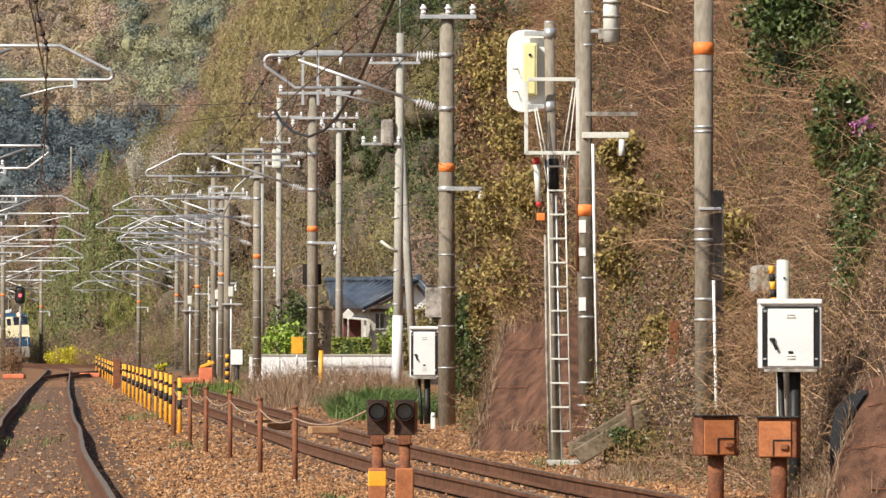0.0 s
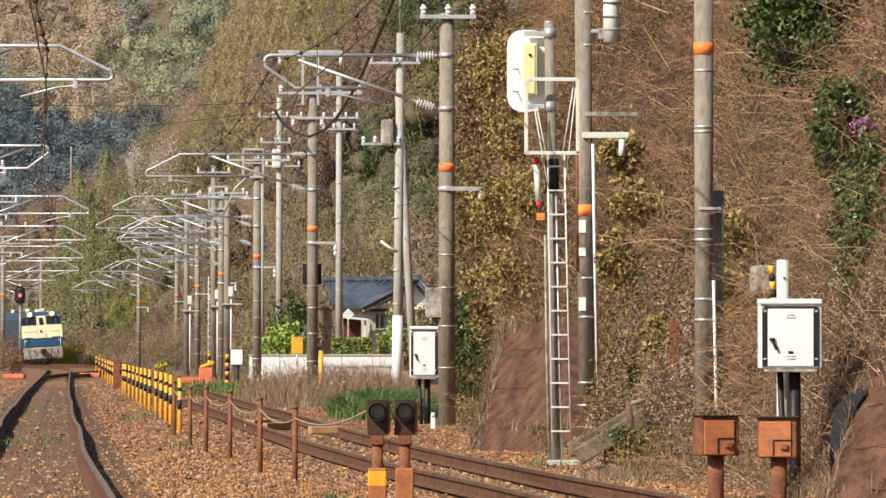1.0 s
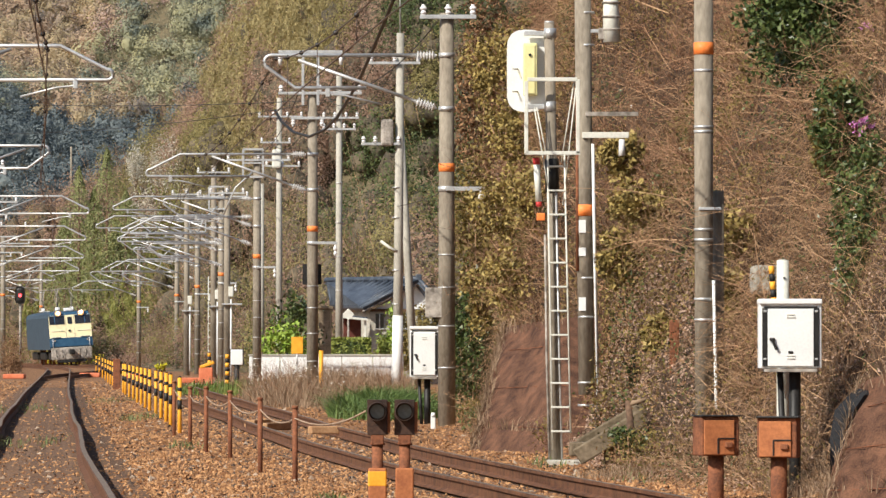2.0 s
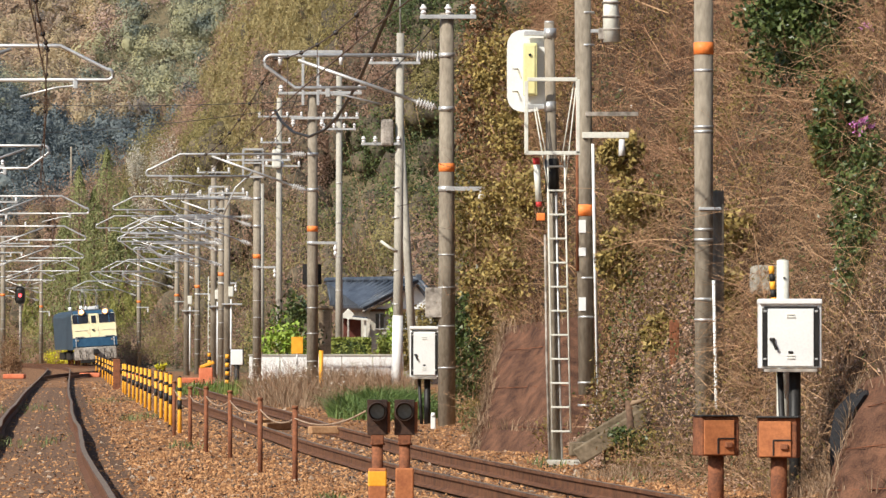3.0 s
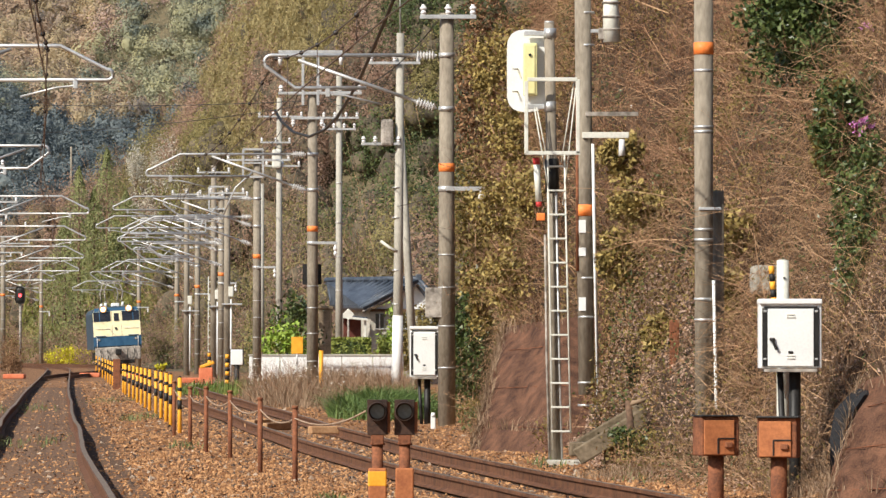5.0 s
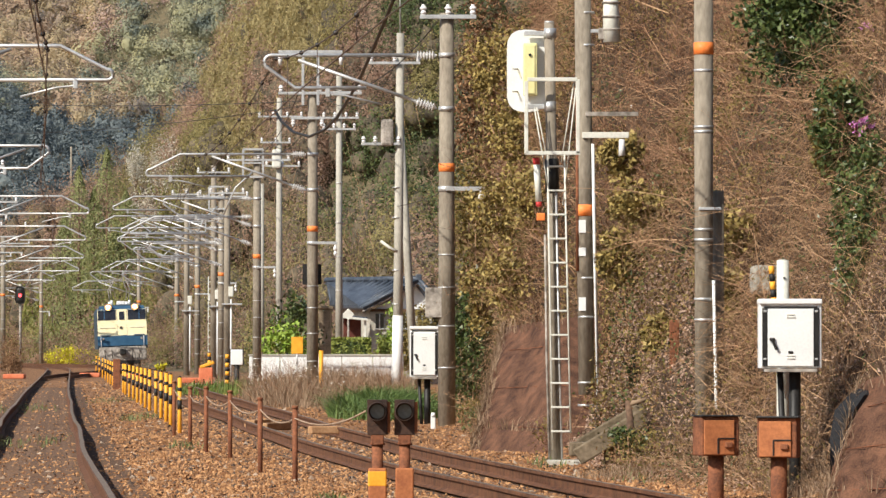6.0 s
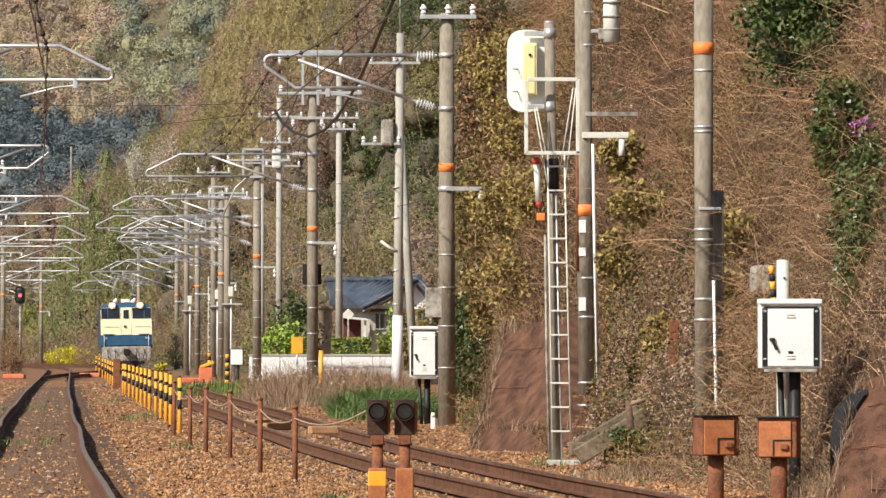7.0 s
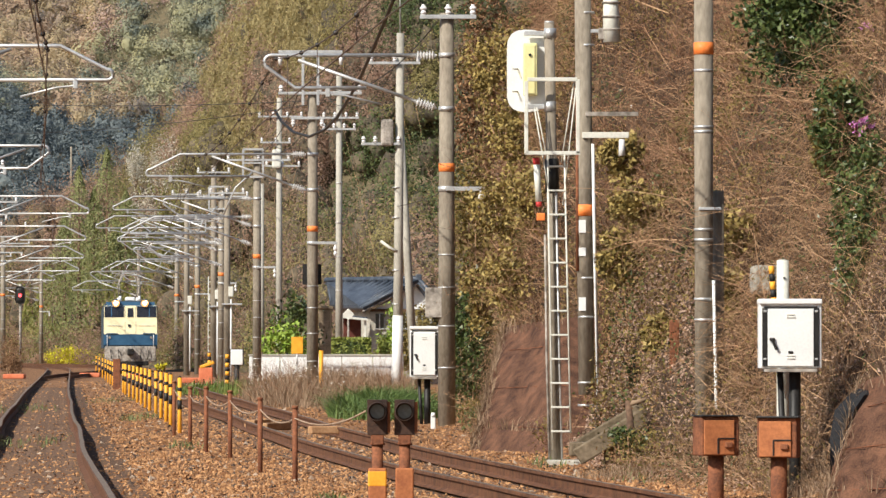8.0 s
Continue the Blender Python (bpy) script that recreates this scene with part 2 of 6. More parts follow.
def make_track(name, centre, height, y0, y1, label, leaning):
    t = thing(name, 0, 0, 0, label, "railway track")
    tagged(t, kind="structure")
    ys = np.concatenate([np.arange(y0, 130, 1.5), np.arange(130, y1, 4.0)])
    for side in (-1, 1):
        bm, bt = B(), B()
        rings, tops = [], []
        for k, y in enumerate(ys):
            lift = side * 0.567 * math.tan(radians(float(cant(y)))) if leaning else 0.0
            wob = 0.004 * math.sin(y * 0.42 + side) + 0.004 * math.sin(y * 0.27)
            x, z = float(centre(y)) + side * 0.567 + wob, float(height(y)) + lift + 0.5 * wob
            rings.append([bm.verts.new((x + px, y, z + pz)) for px, pz in rail_profile()])
            tops.append([bt.verts.new((x + px, y, z + 0.0015)) for px in (-0.024, 0.024)])
        for a, b in zip(rings, rings[1:]):
            for k in range(14):
                bm.faces.new((a[k], a[(k + 1) % 14], b[(k + 1) % 14], b[k]))
        for a, b in zip(tops, tops[1:]):
            bt.faces.new((a[0], a[1], b[1], b[0]))
        bmesh.ops.recalc_face_normals(bm, faces=bm.faces)
        r = part("rail", bm, RAIL_SIDE, t)
        part("running_surface", bt, RAIL_TOP, r, "worn bright top of the rail")
    me = bpy.data.meshes.new("sleeper")
    bm = box(B(), (2.1, 0.22, 0.14), (0, 0, -0.245), 0.015)
    bm.to_mesh(me)
    bm.free()
    me.materials.append(SLEEPER)
    y = y0 + 0.3
    while y < 190:
        s = new("sleeper", me)
        s.parent = t
        s.matrix_basis = pose(float(centre(y)), y, float(height(y)) + 0.004, 0, 0, 4.0 + random.uniform(-1, 1))
        y += 0.62
    return t


make_track("right_track", xr, rail_z, 36, 560, "rusty rails on timber sleepers in brown ballast", True)
make_track("left_track", lambda y: xr(y) - gap(y), left_z, 36, 560, "rusty rails on sleepers half buried in ballast", False)


def turnout():
    """Rails that swing from the left track across to the right one."""
    t = thing("turnout", 0, 0, 0, "rusty turnout rails linking the two tracks", "railway track")
    tagged(t, kind="structure")
    for side in (-1, 1):
        bm = B()
        rings = []
        for y in np.arange(222.0, 306.0, 3.0):
            f = float(smooth(222.0, 306.0, y))
            x = float(xr(y)) - gap(y) * (1 - f) + side * 0.567 + 0.085 * side * (1 - f) * -1
            z = float(left_z(y)) * (1 - f) + float(rail_z(y)) * f + 0.003
            rings.append([bm.verts.new((x + px, y, z + pz)) for px, pz in rail_profile()])
        for a, b in zip(rings, rings[1:]):
            for k in range(14):
                bm.faces.new((a[k], a[(k + 1) % 14], b[(k + 1) % 14], b[k]))
        bmesh.ops.recalc_face_normals(bm, faces=bm.faces)
        part("turnout_rail", bm, RAIL_SIDE, t)


turnout()


# ---- overhead line ----
def cantilever(pole, side, z0, kind):
    """Bracket of steel tubes that holds the wires over the track. side -1 reaches to smaller x."""
    s = side
    if kind == "pull":
        up = [(s * 0.5, 0, z0)] + [(s * (2.95 + px), 0, pz) for px, _, pz in arc(0, z0 - 0.12, 0.12, 90, -30, 6)]
        up += [(s * 2.55, 0, z0 - 0.55), (s * 1.35, 0, z0 - 0.55)]
        low = [(s * 2.5, 0, z0 - 0.08), (s * 0.5, 0, z0 - 0.78)]
        low_end = (s * 0.17, 0, z0 - 0.89)
    else:
        up = [(s * 0.5, 0, z0), (s * 3.35, 0, z0), (s * 4.1, 0, z0 - 0.38)] + [(s * (4.12 + px), 0, pz) for px, _, pz in arc(0, z0 - 0.47, 0.09, 60, -90, 5)] + [(s * 1.6, 0, z0 - 0.56)]
        low = [(s * 2.55, 0, z0 - 0.05), (s * 0.5, 0, z0 - 0.80)]
        low_end = (s * 0.17, 0, z0 - 0.92)
    c = part("cantilever", pipe(B(), up, 0.032), STEEL, pole, "galvanised tube bracket over the track")
    part("stay", pipe(B(), low, 0.03), STEEL, c)
    for a, b in ((up[0], (s * 0.17, 0, z0)), (low[-1], low_end)):
        bm = turned(a, b, [0.025] + [0.09, 0.055, 0.03] * 6 + [0.022, 0.022])
        part("insulator", bm, PORCELAIN, c, "white ribbed porcelain insulator")
    x1 = s * (3.6 if kind != "pull" else 2.0)
    bm = pipe(B(), [(x1, 0, z0 - 0.58), (x1 - s * 0.05, 0, z0 - 0.66), (x1 - s * 0.3, 0, z0 - 0.68), (x1 - s * 0.9, 0, z0 - 0.83)], 0.018)
    part("steady_arm", bm, STEEL, c)
    bm = box(B(), (0.08, 0.06, 0.16), (x1, 0, z0 - 0.62), 0.01)
    part("clamp", bm, STEEL, c)


def line_pole(x, y, zb, top, r0, r1, side, kind, label, ring=4.15, arm=True):
    p = thing("catenary_pole", x, y, zb, label, "railway pole", "catenary poles")
    h = top - zb
    bm = B()
    rod(bm, (0, 0, -0.4), (0, 0, h), r0, r1, 20)
    for f in bm.faces:
        f.smooth = len(f.verts) == 4
    part("shaft", bm, CONCRETE, p)
    rr = lambda z: r0 + (r1 - r0) * z / h
    if ring:
        z = ring - zb
        part("orange_ring", rod(B(), (0, 0, z - 0.07), (0, 0, z + 0.07), rr(z) + 0.004, None, 20), ORANGE, p, "orange reflective band")
    for z in (1.0, 1.7, 2.35, 2.9):
        part("band", rod(B(), (0, 0, z - 0.012), (0, 0, z + 0.012), rr(z) + 0.005, None, 20), STEEL, p, "thin steel band")
    if kind:
        z0 = 6.04 - zb
        cantilever(p, side, z0, kind)
        for z in (z0, z0 - 0.9):
            part("collar", rod(B(), (0, 0, z - 0.04), (0, 0, z + 0.04), rr(z) + 0.015, None, 20), STEEL, p, "steel pole band")
    if arm:
        z = ring - zb - 0.36
        bm = box(B(), (0.66, 0.07, 0.07), (0.3, -rr(z), z), 0.006)
        rod(bm, (0, 0, z - 0.045), (0, 0, z + 0.045), rr(z) + 0.012, None, 20)
        a = part("side_arm", bm, STEEL, p)
        bm = turned((0.58, -rr(z), z - 0.03), (0.58, -rr(z), z - 0.33), [0.02, 0.03, 0.05, 0.055, 0.02, 0.045, 0.05, 0.02])
        part("insulator", bm, PORCELAIN, a)
    return p


RIGHT_ROW = [95, 143, 185, 229, 273, 316, 358, 398]
LEFT_ROW = [92, 137, 182, 226, 270, 314, 356, 396]


def overhead_line():
    for i, y in enumerate(RIGHT_ROW):
        x = float(xr(y)) + 3.02
        zb = float(land(x, y)) - 0.02
        line_pole(x, y, zb, 7.6 if i else 6.75, 0.152, 0.118, -1, "pull" if i % 2 == 0 else "push", "weathered concrete pole with orange band and wire bracket beside the track")
        if i >= 2:
            p = bpy.data.objects["catenary_pole" if i == 0 else "catenary_pole.%03d" % i]
            cantilever(p, -1, 5.45 - zb, "push" if i % 2 == 0 else "pull")
            part("drop_tube", pipe(B(), [(-0.15, -0.2, 6.9 - zb), (-0.7, -0.2, 6.4 - zb), (-1.1, -0.2, 5.5 - zb)], 0.03, 6), STEEL, p)
    for i, y in enumerate(LEFT_ROW):
        x = float(xr(y) - gap(y)) - 3.0
        line_pole(x, y, float(land(x, y)) - 0.02, 7.4, 0.152, 0.118, 1, "push" if i != 1 else "pull", "grey concrete pole with wire bracket beside the track", arm=False)
    for name, c, rows in (("right", xr, RIGHT_ROW), ("left", lambda y: xr(y) - gap(y), LEFT_ROW)):
        ys = [rows[0] - 46, *rows]
        t = thing("overhead_wire", 0, 0, 0, "dark tarnished contact and catenary wires over the track", "overhead wire", "overhead wires")
        bm, bc = B(), B()
        pm, pc = [], []
        for a, b in zip(ys, ys[1:]):
            for k in range(10):
                f = k / 10
                y = a + (b - a) * f
                off = (0.15 if ys.index(a) % 2 else -0.15) * (1 - 2 * f)
                zm = 6.0 - 0.55 * 4 * f * (1 - f)
                lift = float(rail_z(y))
                pm.append((float(c(y)) + off, y, zm + lift))
                pc.append((float(c(y)) + off, y, 5.1 + lift))
                if k % 2 == 1:
                    part("dropper", rod(B(), pm[-1], pc[-1], 0.006, None, 5), WIRE, t)
        near = [(Vector(a), Vector(b)) for a, b in zip(pm, pm[1:]) if a[1] < 150]
        for a, b in near:
            for p in (a,):
                part("clip", turned(p - Vector((0, 0, 0.035)), p + Vector((0, 0, 0.035)), [0.012, 0.032, 0.036, 0.03, 0.012], 8), BLACK, t, "dark round wire clip")
        pipe(bm, pm, 0.011, 6)
        pipe(bc, pc, 0.010, 6)
        part("catenary_wire", bm, WIRE, t)
        part("contact_wire", bc, WIRE, t)


overhead_line()


# ---- locomotive ----
def locomotive():
    """Cab end at y = 0 looking to -y; z = 0 on the rails."""
    t = thing("electric_locomotive", 0, 0, 0, "cream and blue electric locomotive with two lit headlamps and raised pantographs", "locomotive")
    bm = B()
    prof = [(-1.4, 1.05), (1.4, 1.05), (1.4, 3.12), (1.3, 3.36), (0.95, 3.48), (0, 3.55), (-0.95, 3.48), (-1.3, 3.36), (-1.4, 3.12)]
    ends = []
    for y, lean in ((0.0, 0.28), (16.0, 0.0)):
        ends.append([bm.verts.new((x, y + max(0, z - 2.05) * lean, z)) for x, z in prof])
    n = len(prof)
    for k in range(n):
        bm.faces.new((ends[0][k], ends[0][(k + 1) % n], ends[1][(k + 1) % n], ends[1][k]))
    bm.faces.new(ends[0][::-1])
    bm.faces.new(ends[1])
    bmesh.ops.recalc_face_normals(bm, faces=bm.faces)
    part("body", bm, SHADED_BLUE, t, "blue body side and roof, colour darkened for shade")

    def front(z0, z1, w, y0, th, bev=0.02, x=0.0):
        lean = 0.28
        m = B()
        vs = []
        for yy in (y0, y0 + th):
            for xx, zz in ((x - w, z0), (x + w, z0), (x + w, z1), (x - w, z1)):
                vs.append(m.verts.new((xx, yy + max(0, zz - 2.05) * lean, zz)))
        for f in ((0, 1, 2, 3), (7, 6, 5, 4), (0, 4, 5, 1), (1, 5, 6, 2), (2, 6, 7, 3), (3, 7, 4, 0)):
            m.faces.new([vs[k] for k in f])
        bmesh.ops.recalc_face_normals(m, faces=m.faces)
        return m

    part("nose_panel", front(1.78, 2.62, 1.38, -0.06, 0.1), CREAM, t, "cream painted front")
    part("window_surround", front(2.62, 3.27, 1.37, -0.05, 0.08), CREAM, t, "cream window surround")
    part("front_band", front(1.22, 1.78, 1.40, -0.07, 0.12), BLUE, t, "blue lower front")
    for s in (-1, 1):
        w = part("windscreen", front(2.67, 3.22, 0.50, -0.075, 0.03, x=s * 0.84), GLASS_DARK, t, "dark cab window")
        part("pillar", front(2.67, 3.22, 0.02, -0.085, 0.02, x=s * 0.98), BLUE, w)
        part("wiper", front(2.70, 2.98, 0.012, -0.095, 0.015, x=s * 0.66), BLACK, w)
        part("gutter", front(3.225, 3.255, 0.54, -0.09, 0.04, x=s * 0.84), BLUE, w)
        part("side_step", front(1.80, 1.84, 0.30, -0.13, 0.09, x=s * 0.95), BLUE, t)
    d = part("front_door", front(1.80, 3.22, 0.27, -0.075, 0.03), CREAM, t, "cream front door")
    part("door_window", front(2.68, 3.14, 0.145, -0.09, 0.02), GLASS_DARK, d)
    for s in (-1, 1):
        part("door_seam", front(1.80, 3.20, 0.010, -0.082, 0.01, x=s * 0.275), GREY, d)
    part("emblem", front(2.18, 2.30, 0.07, -0.09, 0.015, x=-0.06), BLACK, d, "small metal emblem")
    for s in (-1, 1):
        part("handrail", front(2.24, 2.262, 0.42, -0.08, 0.02, x=s * 0.84), OFFWHITE, t)
    part("roof_front", front(3.27, 3.46, 1.26, -0.02, 0.3), BLUE, t, "blue roof front")
    for s in (-1, 1):
        h = part("headlamp_case", rod(B(), (s * 0.75, 0.14, 3.40), (s * 0.75, 0.5, 3.42), 0.215, 0.17, 18), BLUE, t)
        part("reflector", rod(B(), (s * 0.75, 0.132, 3.40), (s * 0.75, 0.145, 3.40), 0.20, None, 20), HALO, h, "glowing ring imitating the headlamp's halo")
        part("lens", rod(B(), (s * 0.75, 0.115, 3.40), (s * 0.75, 0.131, 3.40), 0.105, None, 18), LAMP, h, "glowing headlamp lens")
        part("tail_lamp", rod(B(), (s * 1.08, -0.12, 1.62), (s * 1.08, -0.02, 1.62), 0.07, None, 14), GREY, t)
        part("grab_rail", pipe(B(), [(s * 1.2, -0.14, 1.15), (s * 1.2, -0.14, 1.75)], 0.018), PORCELAIN, t, "white grab rail")
    bm = box(B(), (2.66, 0.35, 0.8), (0, 0.05, 0.76), 0.06)
    part("skirt", bm, GREY, t, "dusty grey front skirt with hoses")
    bm = box(B(), (1.9, 0.16, 0.34), (0, -0.02, 0.34), 0.03)
    part("snow_plough", bm, BLACK, t)
    bm = box(B(), (0.34, 0.5, 0.34), (0, -0.3, 0.86), 0.06)
    part("coupler", bm, BLACK, t)
    for x in (-1.02, -0.62, 0.55, 0.95):
        part("brake_hose", pipe(B(), [(x, -0.16, 0.98), (x, -0.26, 0.85), (x * 0.97, -0.25, 0.62), (x * 0.93, -0.17, 0.5)], 0.024), BLACK, t)
    for y0 in (2.2, 8.0, 13.8):
        b = part("bogie", box(B(), (2.3, 3.6, 0.5), (0, y0, 0.62), 0.08), BLACK, t, "dark bogie frame")
        for yy in (-1.2, 1.2):
            bm = B()
            for s in (-1, 1):
                rod(bm, (s * 0.5, y0 + yy, 0.56), (s * 0.62, y0 + yy, 0.56), 0.56, None, 20)
            part("wheelset", bm, RUST, b)
    for y0 in (3.2, 12.6):
        bm = B()
        for s in (-1, 1):
            pipe(bm, [(s * 0.45, y0, 3.75), (s * 0.55, y0 - 0.75, 4.4), (s * 0.36, y0, 4.98)], 0.03, 6)
            pipe(bm, [(s * 0.45, y0, 3.75), (s * 0.55, y0 + 0.75, 4.4), (s * 0.36, y0, 4.98)], 0.03, 6)
        pipe(bm, [(-0.8, y0, 4.85), (-0.55, y0, 5.0), (0.55, y0, 5.0), (0.8, y0, 4.85)], 0.03, 6)
        pg = part("pantograph", bm, GREY, t, "raised pantograph")
        bm = B()
        for sx in (-1, 1):
            for sy in (-1, 1):
                rod(bm, (sx * 0.5, y0 + sy * 0.5, 3.55), (sx * 0.5, y0 + sy * 0.5, 3.8), 0.09, 0.06, 10)
        part("insulator", bm, PORCELAIN, pg)
    part("whistle_box", box(B(), (0.5, 0.6, 0.22), (0, 1.2, 3.62), 0.05), PORCELAIN, t)
    return t


# Orange emission on a flat ring imitates the glare around each headlamp.
HALO = surface("halo_glow", (0.9, 0.42, 0.16), (0.95, 0.52, 0.22), 5, 0.3, emit=0.3)
LAMP = surface("headlamp_glow", (1.0, 0.80, 0.50), (1.0, 0.86, 0.62), 5, 0.3, emit=10.0)
loco = locomotive()


def motions():
    rows = []
    for k in range(17):
        t = 0.5 * k
        y = 394.0 - 12.6 * t
        x, x2 = float(xr(y)), float(xr(y + 14.0))
        sight = math.degrees(math.atan2(-x, y))
        rz = sight + 0.65 * (math.degrees(math.atan2(x - x2, 14.0)) - sight)
        lean = float(cant(y))
        rows.append((t, pose(x + 2.4 * math.sin(radians(lean)), y, float(rail_z(y)), 0, -lean, rz)))
    walk(loco, rows)


# ---- woods and brush ----
RNG = np.random.default_rng(7)


def cards(centres, sizes, squash=0.6, out=None, jitter=0.2, tri=False):
    """Small leaf quads with random turns; out: the way that each one faces, roughly."""
    n = len(centres)
    if out is None:
        a = RNG.normal(size=(n, 3))
        b = np.cross(a, RNG.normal(size=(n, 3)))
    else:
        nrm = out / (np.linalg.norm(out, axis=1)[:, None] + 1e-6) + RNG.normal(size=(n, 3)) * jitter
        a = np.cross(nrm, RNG.normal(size=(n, 3)))
        b = np.cross(nrm, a)
    a /= np.linalg.norm(a, axis=1)[:, None]
    b /= np.linalg.norm(b, axis=1)[:, None]
    a *= sizes[:, None]
    b *= sizes[:, None] * squash
    if tri:
        v = np.stack([centres - a * 0.8 - b, centres + a * 1.2, centres - a * 0.4 + b * 1.2], 1).reshape(-1, 3)
        return v, np.arange(3 * n).reshape(-1, 3)
    v = np.stack([centres - a, centres - b * 0.8 + a * 0.1, centres + a, centres + b], 1).reshape(-1, 3)
    return v, np.arange(4 * n).reshape(-1, 4)


def crowns(places, radii, heights, per, size, squash=0.6, jitter=0.2):
    """Leaves gathered in clumps over the crowns of many trees."""
    spots, ways, sz = [], [], []
    for (x, y, z), r, h in zip(places, radii, heights):
        clumps = RNG.normal(size=(max(8, int(per / 30)), 3))
        clumps /= np.linalg.norm(clumps, axis=1)[:, None]
        clumps *= RNG.uniform(0.55, 1.05, (len(clumps), 1))
        k = RNG.integers(0, len(clumps), per)
        off = RNG.normal(size=(per, 3)) * 0.20
        c = clumps[k] + off
        spots.append(c * np.array([r, r, h * 0.5]) + np.array([x, y, z + h * 0.55]))
        ways.append(clumps[k] * 0.9 + off * 2.2)
        sz.append(np.full(per, size) * RNG.uniform(0.5, 1.3, per))
    return cards(np.concatenate(spots), np.concatenate(sz), squash, np.concatenate(ways), jitter, True)


ICO = bmesh.new()
bmesh.ops.create_icosphere(ICO, subdivisions=2, radius=1.0)
ICO_V = np.array([v.co for v in ICO.verts])
ICO_F = np.array([[v.index for v in f.verts] for f in ICO.faces])
ICO.free()


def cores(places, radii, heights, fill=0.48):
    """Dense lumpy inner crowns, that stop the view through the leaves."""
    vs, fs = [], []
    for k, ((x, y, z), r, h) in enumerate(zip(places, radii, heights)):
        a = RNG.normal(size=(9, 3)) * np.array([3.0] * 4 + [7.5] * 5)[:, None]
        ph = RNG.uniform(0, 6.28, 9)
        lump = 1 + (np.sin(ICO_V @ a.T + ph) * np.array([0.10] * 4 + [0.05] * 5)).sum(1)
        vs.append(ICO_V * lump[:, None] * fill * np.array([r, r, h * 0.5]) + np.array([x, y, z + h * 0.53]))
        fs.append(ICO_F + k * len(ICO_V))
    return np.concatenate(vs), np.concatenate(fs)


def wood(name, mat, p, rad, hh, per, size, label, fill=0.45, inner=None, squash=0.6, jitter=0.2):
    r, h = RNG.uniform(*rad, len(p)), RNG.uniform(*hh, len(p))
    v, f = crowns(p, r, h, per, size, squash, jitter)
    tagged(sheet(name, v, f, mat), label, "woods", kind="stuff")
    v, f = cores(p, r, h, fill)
    tagged(sheet(name + "_mass", v, f, inner or CROWN_SHADE, True), label, "woods", kind="stuff")


def scatter_bank(n, y0, y1, u0, keep):
    """Points on the steep bank, even over its face."""
    y = RNG.uniform(y0, y1, n * 4)
    top = 0.5 + 11.0 / np.interp(y, [0, 81, 90, 122, 160], [2.7, 2.7, 7.0, 7.0, 0.9])
    u = u0 + (top - u0) * RNG.uniform(0, 1, len(y))
    x = xr(y) + foot(y) + u
    ok = keep(x, y)
    x, y = x[ok][:n], y[ok][:n]
    return np.stack([x, y, land(x, y)], 1)


def scatter(n, x0, x1, y0, y1, keep):
    x, y = RNG.uniform(x0, x1, n * 20), RNG.uniform(y0, y1, n * 20)
    ok = keep(x, y)
    x, y = x[ok][:n], y[ok][:n]
    return np.stack([x, y, land(x, y)], 1)


def bank_u(x, y):
    return x - xr(y) - foot(y)


def in_view(x, y, pad=0.02):
    s = x / y
    return (s > -0.0784 - pad) & (s < 0.0784 + pad)


def plumes(p, h, lean, per, size):
    """Bamboo: arching culms hung with narrow leaves in loose tiers."""
    n = len(p)
    way = RNG.uniform(0, math.tau, n)
    k = np.repeat(np.arange(n), per)
    f = RNG.uniform(0.22, 1.0, n * per)
    tier = np.round(f * 9) / 9 + RNG.normal(size=n * per) * 0.025
    reach = h[k] * 0.16 * (1.15 - f) * RNG.uniform(0.2, 1.0, n * per)
    turn = way[k] + tier * 17 + RNG.normal(size=n * per) * 0.6
    c = p[k] + np.stack([np.cos(way[k]) * lean[k] * f ** 2.2 + np.cos(turn) * reach,
                         np.sin(way[k]) * lean[k] * f ** 2.2 + np.sin(turn) * reach, h[k] * (tier - 0.10 * f ** 4) - 0.35 * reach], 1)
    a = np.stack([np.cos(turn) * 0.6, np.sin(turn) * 0.6, np.full(n * per, -0.75)], 1) + RNG.normal(size=(n * per, 3)) * 0.35
    b = np.cross(a, RNG.normal(size=(n * per, 3)))
    a *= (size * RNG.uniform(0.6, 1.4, n * per) / np.linalg.norm(a, axis=1))[:, None]
    b *= (size * 0.30 / np.linalg.norm(b, axis=1))[:, None]
    v = np.stack([c - a - b, c + a, c - a * 0.4 + b], 1).reshape(-1, 3)
    return v, np.arange(3 * n * per).reshape(-1, 3)


